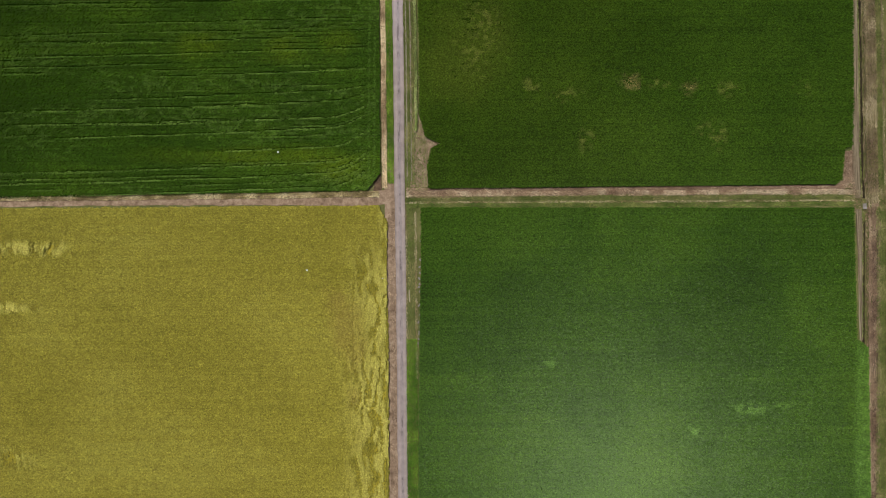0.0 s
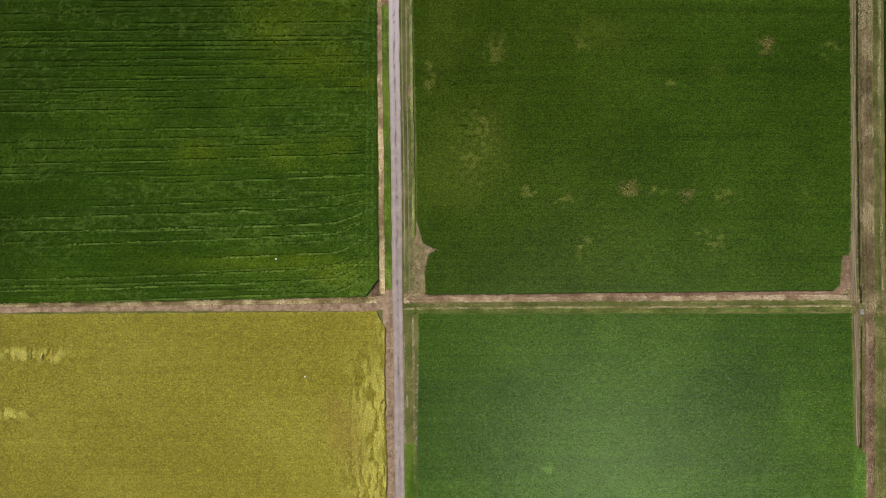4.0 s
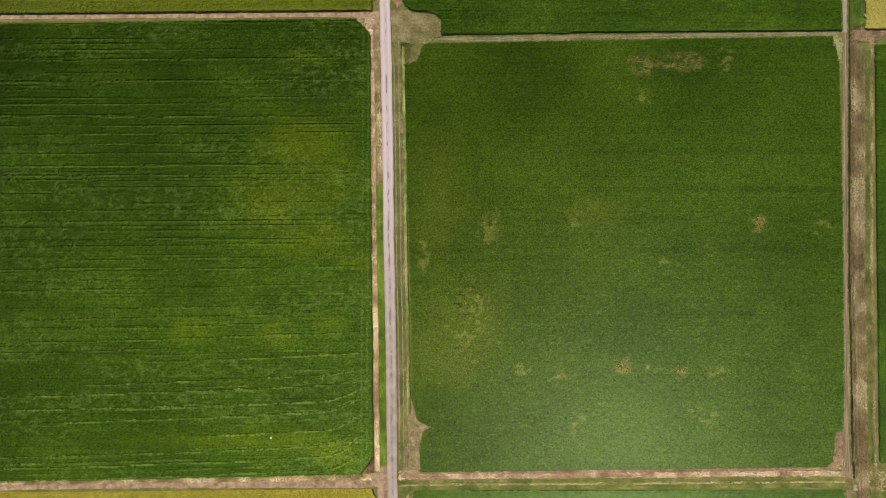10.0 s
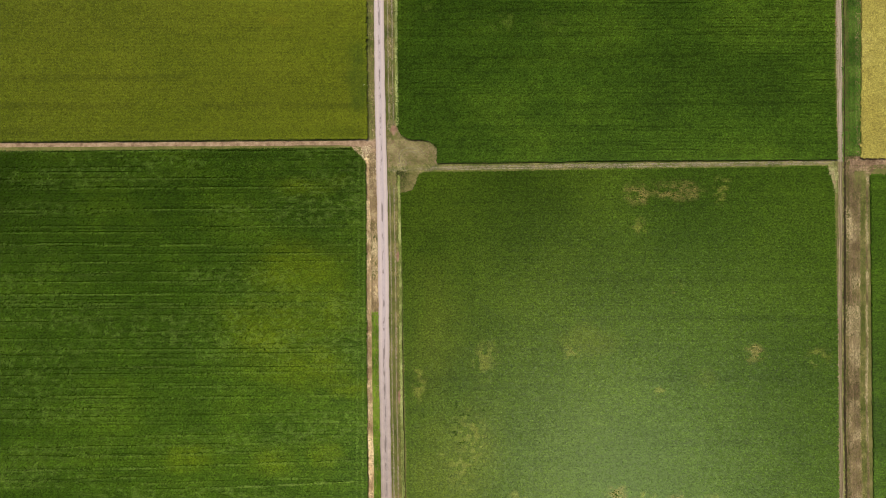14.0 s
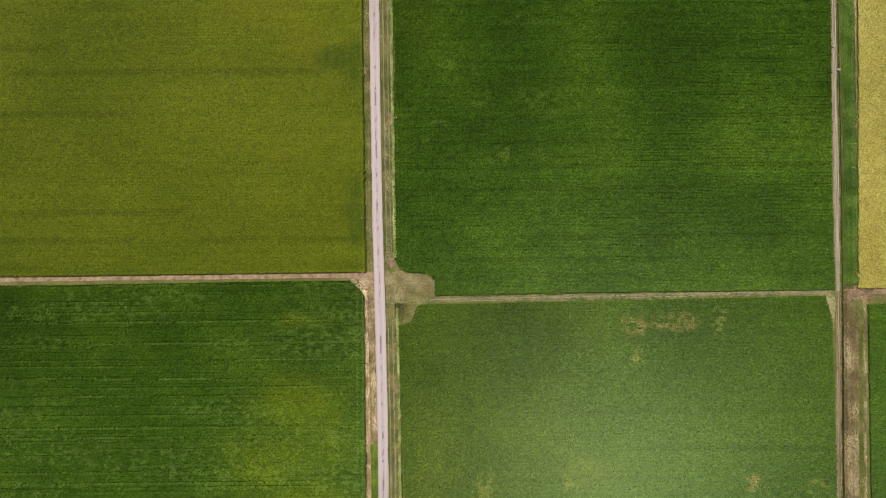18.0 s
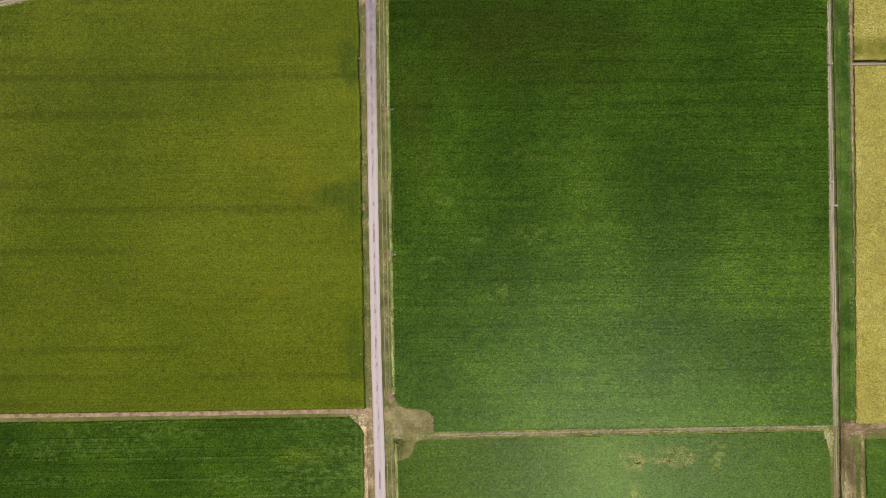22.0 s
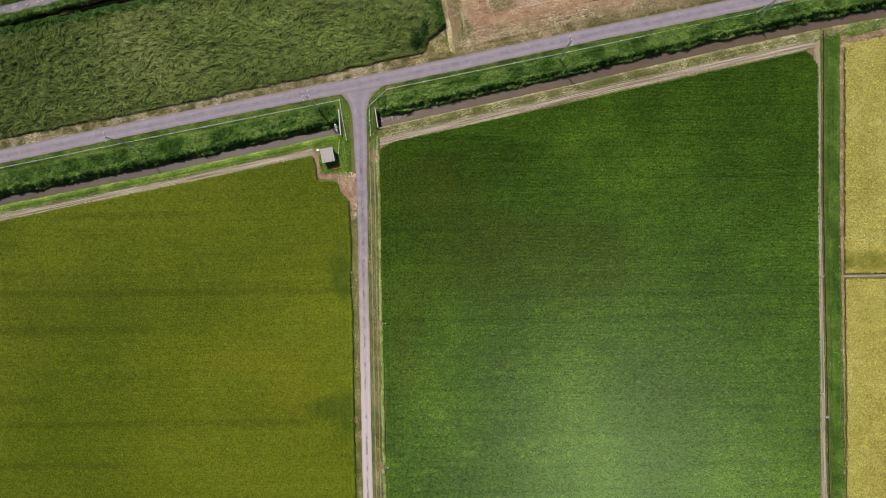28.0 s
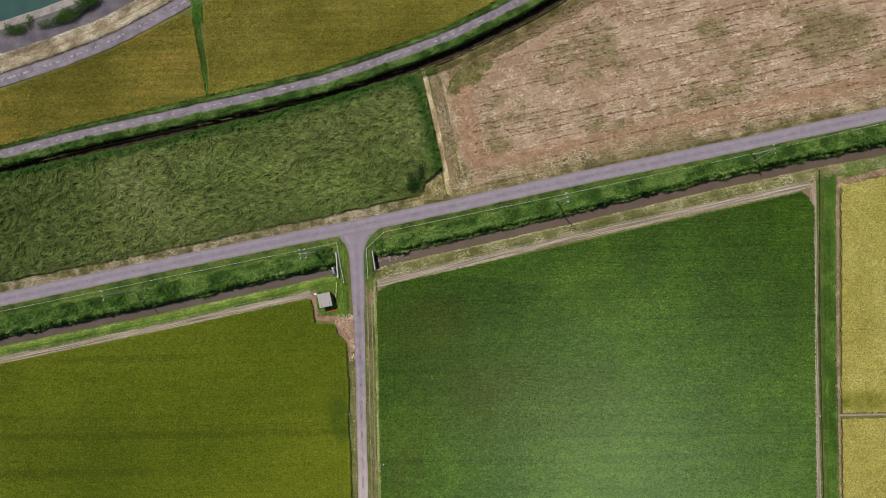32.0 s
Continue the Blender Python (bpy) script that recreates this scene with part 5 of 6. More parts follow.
for corner in ([(-17.6, 229.6), (-18.2, 230.6), (-16.2, 230.6), (-15.9, 226), (-17.2, 225)], [(-12.3, 221), (-11.3, 221), (-11.4, 227.6), (-8, 231), (-8.2, 232.4), (-11, 231), (-12.4, 227.5)]):
    x, y = scatter_poly(corner, 50, 0.2)
    grass("corner_grass", "green grass at the lane corner", "grass", x, y, (srgb(64, 94, 28), srgb(88, 116, 42), srgb(114, 136, 60)), (0.34, 0.12), 0.2, 2.5, 367)
for line in (part_of(CANAL, -115, -18.4, 0), part_of(CANAL, -9, 115, 0)):
    verge("water_edge_straw", "thin pale dead grass along the water's edge", line, 1.5, 1.85, 40, (srgb(128, 118, 84), srgb(158, 146, 108), srgb(184, 172, 136)), height=0.15, seed=369, gaps=0.3)
# north road banks
verge("road_bank_grass", "tall green grass along the curving road", part_of(NORTH_ROAD, -115, 45, 0), -2.7, -1.1, 70, LUSH, blade=(0.45, 0.12), height=0.9, seed=341, streaks=0.0)
verge("road_bank_bushes", "tall green scrub along the road ditch", part_of(NORTH_ROAD, -115, 45, 0), 1.15, 2.75, 110, LUSH, blade=(0.45, 0.12), height=1.5, seed=342, ragged=0.7, streaks=0.0)
verge("field_divider_grass", "bright green grass strip between rice fields", [(-45.9, 261.5), (-48.5, 279.5), (-48.5, 282)], -0.75, 0.6, 60, (srgb(58, 96, 26), srgb(76, 116, 36), srgb(100, 138, 52)), height=0.5, seed=343)
verge("divider_grass", "green grass patch beside the river road", [(-48.2, 277.4), (-48.5, 281), (-50.6, 284)], -0.3, 1.9, 60, (srgb(58, 96, 26), srgb(76, 116, 36), srgb(100, 138, 52)), height=0.5, seed=344)
MARGIN = [(1.3, 267.2), (4.5, 253), (6.8, 239.8)]
verge("fallow_edge_grass", "olive weeds at the fallow edge", MARGIN, -3.4, -0.7, 22, (srgb(80, 82, 42), srgb(112, 106, 64), srgb(146, 134, 96)), blade=(0.34, 0.11), height=0.2, seed=345, gaps=0.3)
verge("margin_straw", "bright pale straw line along the reeds", MARGIN, -0.5, 0.45, 130, (srgb(166, 148, 112), srgb(196, 180, 142), srgb(220, 208, 174)), blade=(0.5, 0.1), height=0.2, seed=351)
verge("margin_straw", "broken pale straw line on the fallow edge", MARGIN, -3.9, -3.3, 50, (srgb(158, 140, 108), srgb(186, 168, 134), srgb(210, 196, 164)), blade=(0.5, 0.1), height=0.15, seed=357, gaps=0.4)
verge("fallow_bank_grass", "olive dead grass below the curving road", part_of(NORTH_ROAD, 4, 60, 0), 5.4, 8.6, 26, (srgb(84, 82, 40), srgb(116, 106, 62), srgb(150, 134, 92)), height=0.3, seed=352, gaps=0.3)
x, y = scatter_poly([(5.5, 261.5), (11.5, 262), (17, 269), (10, 268)], 60, 2.0)
grass("weed_patch", "green weeds spreading on fallow soil", "weeds", x, y, (srgb(78, 92, 36), srgb(98, 108, 46), srgb(126, 126, 66)), (0.34, 0.1), height=0.2, seed=353)
x, y = scatter_poly([(10, 267), (14, 268), (24, 274), (26, 276.6), (16, 271)], 26, 2.0)
grass("weed_patch", "olive weeds along the fallow headland", "weeds", x, y, (srgb(84, 84, 42), srgb(106, 102, 56), srgb(130, 120, 76)), (0.32, 0.12), height=0.2, seed=356)
x, y = scatter_poly([(8, 246), (9.2, 240.8), (12, 242.2), (9.5, 250), (7.5, 252)], 24, 2.0)
grass("weed_patch", "fresh green weeds at the fallow corner", "weeds", x, y, (srgb(86, 100, 44), srgb(112, 122, 58), srgb(150, 146, 90)), (0.36, 0.12), height=0.25, seed=354)
x, y = scatter_poly([(0.4, 238.4), (0.9, 242), (4.6, 245), (6.3, 240.8), (5.4, 238.4)], 40, 0.4)
grass("corner_straw", "dry straw beside the reed corner", "grass", x, y, (srgb(112, 108, 62), srgb(160, 146, 100), srgb(196, 182, 138)), (0.4, 0.12), height=0.2, seed=355)
verge("river_bank_seam", "brown thatch along the middle of the river bank", part_of(RIVER_ROAD, -115, -30, 0), -4.1, -3.5, 40, BROWN, blade=(0.5, 0.12), height=0.62, seed=353, gaps=0.3)
verge("river_bank_straw", "tall pale dead grass on the river bank", part_of(RIVER_ROAD, -115, -30, 0), -6.7, -1.5, 40, (srgb(142, 128, 104), srgb(178, 164, 138), srgb(208, 198, 176)), blade=(0.7, 0.16), height=0.5, seed=346)

for name, line in (("canal_foot_grass", part_of(CANAL, -115, -18.6, 0)), ("canal_foot_grass", part_of(CANAL, -8.8, 115, 0))):
    verge(name, "tall grass overhanging the canal water", line, -2.1, -0.75, 90, LUSH, blade=(0.5, 0.18), height=2.5, seed=347, spread=0.5, ragged=0.9, streaks=0.0, bright=0.3)
# dark ribbon lifted above the bed stands in for the ditch shade
ribbon("north_ditch_shade", shifted(part_of(NORTH_ROAD, -150, 50, 0), 3.95), 2.3, MUD_AND_SHADE, "dark strip painting shade over the ditch bed", "ground", 0.5, 0.0, 0.2, seed=48)
verge("ditch_far_grass", "rough brown-green grass on the far ditch bank", part_of(NORTH_ROAD, -115, 2, 0), 4.75, 6.6, 70, (srgb(78, 66, 48), srgb(70, 86, 36), srgb(92, 112, 50)), height=0.9, seed=349, ragged=0.9, streaks=0.0)
verge("ditch_far_grass", "rough straw-coloured grass on the far ditch bank", part_of(NORTH_ROAD, 2, 50, 0), 4.2, 6.6, 36, (srgb(96, 92, 48), srgb(134, 120, 78), srgb(170, 154, 112)), height=0.4, seed=350)

# ---- canal and river water ----


def water_sheet(name, line, half, z, material, label):
    left, right = shifted(line, -half), shifted(line, half)
    bm = bmesh.new()
    rows = [(bm.verts.new((*a, z)), bm.verts.new((*b, z))) for a, b in zip(left, right)]
    for (a, b), (c, d) in zip(rows, rows[1:]):
        bm.faces.new((a, b, d, c))
    return tagged(part(name, bm, material), label, "water", kind="structure")


water_sheet("canal_water", part_of(CANAL, -150, X_WEST - 0.25, 0), 1.5, -1.75, CANAL_WATER, "still brown canal water")
water_sheet("canal_water", part_of(CANAL, X_EAST + 0.25, 150, 0), 1.7, -1.75, SHALLOW_WATER, "still brown canal water")

# ---- earth patches ----


def patch(name, poly, material, label, top=0.03):
    return tagged(slab(name, poly, top, material, -0.2), label, "ground", kind="structure")


def patch_grass(name, label, poly, density, colors, **kw):
    x, y = scatter_poly(poly, density, 0.5)
    return grass(name, label, "grass", x, y, colors, **kw)


TAN = (srgb(102, 104, 58), srgb(132, 130, 84), srgb(164, 156, 114))
TURNING = [(-10.4, 118.5), (-8.3, 118.4), (-7.7, 115.9), (-6.5, 114.8), (-5.1, 114.1), (-1.4, 113.9), (0, 113.1), (0.75, 112.2), (0.75, 108.7), (-3, 107.2), (-3.6, 105.4), (-4.0, 104.2), (-4.7, 103.0), (-6.2, 102.4), (-7.4, 102.2), (-10, 102.2)]
CORNER = [(-6.4, 33), (-5.5, 28.6), (-3.9, 23.8), (-0.7, 22.3), (-0.9, 21.4), (-2.9, 21.1), (-3.6, 16.6), (-2.4, 12.6), (-7.2, 12.6)]
patch("turning_earth", TURNING, DRY_EARTH, "worn tan earth of a turning place", 0.012)
patch_grass("turning_grass", "short tan grass with curved tyre marks", TURNING, 64, TAN, height=0.1, seed=401)
patch_grass("turning_grass", "rough olive grass at the mouth of a turning place", [(-7.8, 102.2), (-4.6, 103.0), (-3.6, 105.4), (-3.2, 107.2), (-8.2, 107.2)], 80, (srgb(56, 62, 30), srgb(88, 94, 46), srgb(132, 126, 80)), blade=(0.4, 0.11), height=0.3, seed=416)
patch("corner_earth", CORNER, DRY_EARTH, "bare dry earth wedge at the field corner", 0.012)
patch_grass("corner_straw", "thin dry grass on a bare field corner", CORNER, 12, TAN, height=0.1, seed=402)
patch("ditch_corner_earth", [(88.9, 21.2), (90.4, 21.6), (91.2, 13.2), (86.8, 13.6), (88.6, 15)], DRY_EARTH, "bare earth at the field corner", 0.012)
patch_grass("corner_straw", "brown dead grass on a bare field corner", [(88.7, 21.4), (90.6, 21.8), (91.2, 13.0), (86.6, 13.4), (88.4, 15)], 36, BROWN, blade=(0.36, 0.11), height=0.12, seed=412)
patch("dark_corner_earth", [(-13.7, 17.0), (-13.4, 11.0), (-18.4, 11.2), (-16.6, 12.0)], DAMP_EARTH, "damp dark earth at the crop corner", 0.012)
patch("field_head_earth", [(86.9, 108.9), (88.4, 109.6), (89.2, 104), (88.4, 103.6)], DRY_EARTH, "bare earth at the field head", 0.012)
patch_grass("field_head_grass", "pale green grass at the field head", [(86.5, 109.3), (88.9, 109.8), (89.6, 103), (88.2, 103)], 50, (srgb(120, 130, 72), srgb(146, 152, 96), srgb(172, 172, 122)), height=0.2, seed=411)
patch("path_corner_earth", [(-10.9, 220.6), (-8.4, 220.6), (-8.6, 218.9), (-9.3, 217.4), (-10.3, 215.8)], RED_EARTH, "pinkish bare earth at the path corner", 0.02)
patch("track_corner_earth", [(84.4, 239.8), (87.6, 242), (87.6, 234), (86.9, 235.6), (85.9, 238.2)], DRY_EARTH, "bare earth at the track corner", 0.012)
patch_grass("corner_straw", "brown dead grass at the track corner", [(84.2, 239.6), (87.6, 242), (87.6, 233), (86.8, 235.4), (85.8, 238.2)], 34, BROWN, blade=(0.36, 0.11), height=0.12, seed=413)
CORNER_NW = [(-18.2, 112.6), (-14.6, 109.0), (-13.6, 104), (-12.3, 104), (-12.4, 113.2)]
patch("straw_corner_earth", CORNER_NW, DRY_EARTH, "dry straw-strewn field corner beside the road", 0.012)
patch_grass("corner_straw", "pale straw on a dry field corner", CORNER_NW, 34, (srgb(132, 112, 84), srgb(178, 160, 126), srgb(210, 196, 164)), height=0.15, seed=403)
PULL_IN = [(-18.7, 211.5), (-17.9, 213.0), (-15.2, 213.4), (-13.6, 212.2), (-13.6, 203), (-15.5, 203), (-16.1, 207.3), (-18, 209.2)]
patch("pull_in_earth", PULL_IN, RED_EARTH, "pinkish trodden earth pull-in beside the road", 0.016)
patch_grass("pull_in_straw", "pale straw trodden into a pull-in", PULL_IN, 30, (srgb(150, 122, 98), srgb(190, 164, 138), srgb(222, 204, 180)), blade=(0.5, 0.12), height=0.1, patch=1.6, seed=409)
ring = []
for k, rad in enumerate((1.6, 2.4, 3.1)):
    a = np.linspace(0.2, 4.6, 26)
    ring += [[(-5.2 + rad * math.cos(t), 110.2 + 0.85 * rad * math.sin(t)) for t in a]]
for line in ring:
    ribbon("tyre_mark", line, 0.3, TRACK_EARTH, "curved tyre mark pressed into dry grass", "path", 0.05, 0.0, 0.05, step=0.4, cross=2, seed=31)
ribbon("road_crack", [(-58.4, 278.3), (-56.4, 279.3), (-54.6, 280.2)], 0.16, MUD_AND_SHADE, "grassy crack in old asphalt", "ground", 0.06, 0.0, 0.06, step=0.3, cross=2, seed=50)
ribbon("road_crack", [(-54.6, 280.3), (-52, 281.6), (-49, 283.3), (-44, 286.2)], 0.4, DAMP_EARTH, "earth-filled crack in old asphalt", "ground", 0.06, 0.0, 0.05, step=0.3, cross=2, seed=51)
for off in (-0.5, 0.45):
    ribbon("wheel_rut", shifted(part_of(MAIN_ROAD, 14, 104), 2.2 + off), 0.26, TRACK_EARTH, "worn wheel rut in the mown verge", "path", 0.09, 0.0, 0.06, cross=2, seed=32)
    ribbon("wheel_rut", shifted(part_of(MAIN_ROAD, 116, 220), 2.4 + off), 0.24, TRACK_EARTH, "worn wheel rut in the mown verge", "path", 0.09, 0.0, 0.06, cross=2, seed=33)
ribbon("ditch_bed", part_of(EAST_DITCH, 110, 245), 0.4, MUD_AND_SHADE, "dark muddy ditch bed", "ground", 0.3, 0.0, 0.06, cross=2, seed=36)
ribbon("ditch_bed", part_of(EAST_DITCH, 11, 110), 0.7, MUD_AND_SHADE, "dark muddy ditch bed", "ground", 0.14, 0.0, 0.08, cross=2, seed=34)
ribbon("ditch_bed", part_of(EAST_DITCH, -100, 6), 0.5, MUD_AND_SHADE, "dark muddy ditch bed", "ground", 0.14, 0.0, 0.08, cross=2, seed=35)
verge("drain_thatch", "matted dark dead grass along the silted drain", part_of(EAST_DITCH, -64, 4), 1.6, 2.8, 22, (srgb(66, 48, 42), srgb(92, 70, 60), srgb(126, 100, 80)), height=0.45, seed=404, gaps=0.45)
verge("drain_crossing_straw", "pale straw where two drains meet", [(90.5, 10.5), (100, 11.5)], -2.0, 3.0, 18, STRAW, height=0.3, seed=405, gaps=0.5)
verge("foot_straw", "dead grass at the foot of the yellow field", [(91, 110), (112, 110.4)], -0.4, 1.8, 14, BROWN, height=0.25, seed=406, gaps=0.4)
verge("ditch_mouth_straw", "pale dead grass at the ditch mouth", [(89.4, 243), (93, 246)], -0.8, 1.2, 24, STRAW, height=0.3, seed=408)

patch_grass("crossing_straw", "brown dead grass where two drains cross", [(90.6, 107), (97.5, 107), (97.5, 111.2), (93.4, 112), (90.6, 111.6)], 46, BROWN, blade=(0.4, 0.1), height=0.2, seed=414)
patch_grass("crossing_grass", "thin olive grass where two drains cross", [(91.8, 104), (97.2, 104), (97.2, 107.6), (91.8, 107.6)], 24, MEADOW, blade=(0.4, 0.1), height=0.2, seed=415)

# ---- river ----
apron = ribbon("revetment", shifted(part_of(RIVER_ROAD, -150, -12, 0), -9.2), 5.8, REVETMENT, "sloping dark grey concrete river revetment", "revetment", 0.03, 0.02, 0.02, seed=41)
ribbon("revetment_toe", shifted(part_of(RIVER_ROAD, -150, -12, 0), -12.9), 1.9, CONCRETE, "pale concrete toe slab at the river", "revetment", 0.06, 0.06, 0.02, seed=42)
bm = bmesh.new()
edge = shifted(part_of(RIVER_ROAD, -165, -14, 0), -13.0)
bm.faces.new([bm.verts.new((px, py, -3.1)) for px, py in edge + [(0, 420), (-170, 420)]])
tagged(part("river", bm, RIVER_WATER), "calm grey-green river water", "water", kind="structure")

# ---- things ----


def empty(name, x, y, z, turn=0.0, label="", category="", group=""):
    ob = new(name)
    ob.matrix_basis = pose(x, y, z, 0, 0, turn)
    return tagged(ob, label, category, group)


def guard_fence(line, label, spacing=3.9):
    """A white pipe guard fence: posts with caps and two rails a bay."""
    pts = np.array(line, float)
    seg = np.hypot(*np.diff(pts, axis=0).T)
    s = np.r_[0, np.cumsum(seg)]
    stations = []
    for a, b in zip(s, s[1:]):
        stations += list(np.linspace(a, b, max(1, round((b - a) / spacing)), endpoint=False))
    stations.append(s[-1])
    posts = [(np.interp(t, s, pts[:, 0]), np.interp(t, s, pts[:, 1])) for t in stations]
    fence = empty("guard_fence", posts[0][0], posts[0][1], 0, 0, label, "fence")
    ox, oy = posts[0]
    post_me = rod((0, 0, -0.3), (0, 0, 0.9), 0.06, 0.05, 8)
    add_box(post_me, 0, 0, 0.92, 0.13, 0.13, 0.06, 0.01)
    first = None
    for px, py in posts:
        z = float(ground_z(px, py))
        if first is None:
            first = part("post", post_me, WHITE_PAINT, fence)
            ob = first
        else:
            ob = new("post", first.data)
            ob.parent = fence
        ob.location = (px - ox, py - oy, z)
    for (ax, ay), (bx, by) in zip(posts, posts[1:]):
        za, zb = float(ground_z(ax, ay)), float(ground_z(bx, by))
        for h, r in ((0.82, 0.026), (0.45, 0.022)):
            part("rail", rod((ax - ox, ay - oy, za + h), (bx - ox, by - oy, zb + h), r, sides=6), FENCE_PAINT, fence)
    return fence


guard_fence([(-112, 210.6), (-92.66, 214.5), (-55.1, 221.9), (-18.0, 229.1), (-17.3, 224.5), (-16.5, 220.4)], "white pipe guard fence along the canal bank")
guard_fence([(-11.2, 221.3), (-11.5, 227.8), (-7.6, 231.4), (32.3, 239.4), (73.4, 247.9), (112, 256.6)], "white pipe guard fence along the canal bank")


def utility_pole(x, y, turn, height, arms, strut, label):
    """A tapered concrete pole with steel crossarms (height, offset along the line) and porcelain insulators; strut: a leaning prop."""
    z = float(ground_z(x, y))
    pole = empty("utility_pole", x, y, z, turn, label, "utility pole", "poles along the lane")
    part("shaft", rod((0, 0, -0.6), (0, 0, height), 0.16, 0.095, 12), POLE_CONCRETE, pole)
    for h, dx in arms:
        arm = part("crossarm", box(dx, 0, h, 0.075, 1.8, 0.075, 0.01), ARM_STEEL, pole, "dull galvanised crossarm")
        for k in (-0.85, 0.0, 0.85):
            bm = rod((dx, k, h + 0.04), (dx, k, h + 0.2), 0.05, 0.05, 8)
            rod((dx, k, h + 0.12), (dx, k, h + 0.34), 0.12, 0.08, 8, bm)
            part("insulator", bm, WHITE_PAINT, arm, "white porcelain insulator")
        part("arm_brace", rod((dx * 0.8 + 0.06, -0.5, h), (0.06, 0, h - 0.6), 0.02, sides=6), STEEL, pole)
    if len(arms) > 1 and arms[0][1]:
        part("tie_bar", box(0, 0.1, arms[0][0] + 0.06, abs(arms[0][1] - arms[1][1]), 0.06, 0.06), ARM_STEEL, pole)
        part("tie_bar", box(0, -0.3, arms[0][0] + 0.06, abs(arms[0][1] - arms[1][1]), 0.06, 0.06), ARM_STEEL, pole)
    for k in range(int(height) - 2):
        side = 0.19 if k % 2 else -0.19
        part("step_bolt", rod((0, 0, 2.2 + 0.7 * k), (side * 1.6, 0, 2.2 + 0.7 * k), 0.012, sides=5), STEEL, pole)
    part("band", rod((0, 0, height - 3.5), (0, 0, height - 3.38), 0.16, 0.16, 12), STEEL, pole)
    if strut:
        part("strut", rod((0.1, -1.6, -0.6), (0.0, -0.12, height * 0.93), 0.13, 0.09, 10), POLE_CONCRETE, pole, "leaning concrete prop")
    return pole


utility_pole(-62.5, 219.0, 12, 13.0, [(12.7, 0.0)], False, "grey concrete utility pole with one crossarm on the canal bank")
utility_pole(-22.6, 227.1, 8, 13.0, [(12.7, 0.55), (12.7, -0.55)], False, "grey concrete utility pole with paired crossarms and white insulators")
utility_pole(30.2, 237.9, 12, 13.0, [(12.7, 0.0), (11.9, 0.0)], False, "grey concrete utility pole with crossarms on the canal bank")
utility_pole(73.5, 247.7, 12, 9.0, [(8.8, 0.0)], True, "grey concrete utility pole propped by a leaning strut")


def pump_hut(x, y, turn):
    hut = empty("pump_hut", x, y, 0, turn, "small brown-clad pump hut with a pale grey sheet roof", "hut")
    w, d, h = 2.4, 2.6, 2.3
    part("plinth", box(0, 0, 0.1, w + 0.2, d + 0.2, 0.3, 0.02), CONCRETE, hut, "concrete plinth")
    # cladding boards on the four sides
    for side, (cx, cy, sx, sy) in enumerate(((0, d / 2, w, 0.1), (-w / 2 + 0.05, 0, 0.1, d - 0.2), (w / 2 - 0.05, 0, 0.1, d - 0.2))):
        wall = part("wall", box(cx, cy, h / 2 + 0.25, sx, sy, h), HUT_BOARD, hut)
        n = 8
        for k in range(n):
            t = (k + 0.5) / n - 0.5
            sxo, syo = (w / n - 0.02, 0.03) if side == 0 else (0.03, (d - 0.2) / n - 0.02)
            ox = cx + t * w if side == 0 else cx + (0.06 if side == 2 else -0.06)
            oy = cy + 0.06 if side == 0 else cy + t * (d - 0.2)
            part("board", box(ox, oy, h / 2 + 0.25, sxo, syo, h - 0.04), HUT_BOARD, wall)
    bm = box(-0.85, -d / 2, h / 2 + 0.25, 0.9, 0.1, h)
    add_box(bm, 0.95, -d / 2, h / 2 + 0.25, 0.7, 0.1, h)
    add_box(bm, 0.1, -d / 2, h + 0.1, 1.0, 0.1, 0.3)
    part("front_wall", bm, HUT_BOARD, hut)
    door = part("door", box(0.1, -d / 2 - 0.02, 1.2, 0.96, 0.06, 1.86, 0.01), DOOR_PAINT, hut, "reddish painted door")
    part("door_handle", box(0.45, -d / 2 - 0.08, 1.15, 0.04, 0.06, 0.16), STEEL, door)
    win = part("window_frame", box(0.1, -d / 2 - 0.065, 1.7, 0.6, 0.04, 0.5, 0.01), WHITE_PAINT, door)
    part("pane", box(0.1, -d / 2 - 0.09, 1.7, 0.48, 0.02, 0.38), DARK_GLASS, hut)
    # corrugated single-pitch roof
    bm = bmesh.new()
    rows = []
    for i in range(41):
        u = -1.4 + 2.8 * i / 40
        zc = 0.022 * math.cos(i * math.pi / 1.0)
        rows.append([bm.verts.new((u, v, 2.62 + zc + 0.04 * (v + 1.7) + dz)) for v in (-1.55, 1.5) for dz in (0.0, -0.03)])
    for a, b in zip(rows, rows[1:]):
        for p, q in ((0, 2), (2, 3), (3, 1), (1, 0)):
            bm.faces.new((a[p], a[q], b[q], b[p]))
    bm.faces.new(rows[0][k] for k in (0, 1, 3, 2))
    bm.faces.new(rows[-1][k] for k in (0, 2, 3, 1))
    roof = part("roof", bm, ROOF_SHEET, hut, "pale grey corrugated sheet roof")
    part("fascia", box(0, -1.57, 2.6, 2.84, 0.04, 0.14), HUT_BOARD, roof)
    part("fascia", box(0, 1.52, 2.72, 2.84, 0.04, 0.14), HUT_BOARD, roof)
    part("rafter", box(-0.9, 0, 2.6, 0.08, 2.9, 0.1), HUT_BOARD, roof)
    part("rafter", box(0.9, 0, 2.6, 0.08, 2.9, 0.1), HUT_BOARD, roof)
    part("vent_pipe", rod((1.3, 0.6, 0.2), (1.3, 0.6, 3.1), 0.05, sides=8), STEEL, hut)
    return hut


pump_hut(-20.35, 216.8, 11)


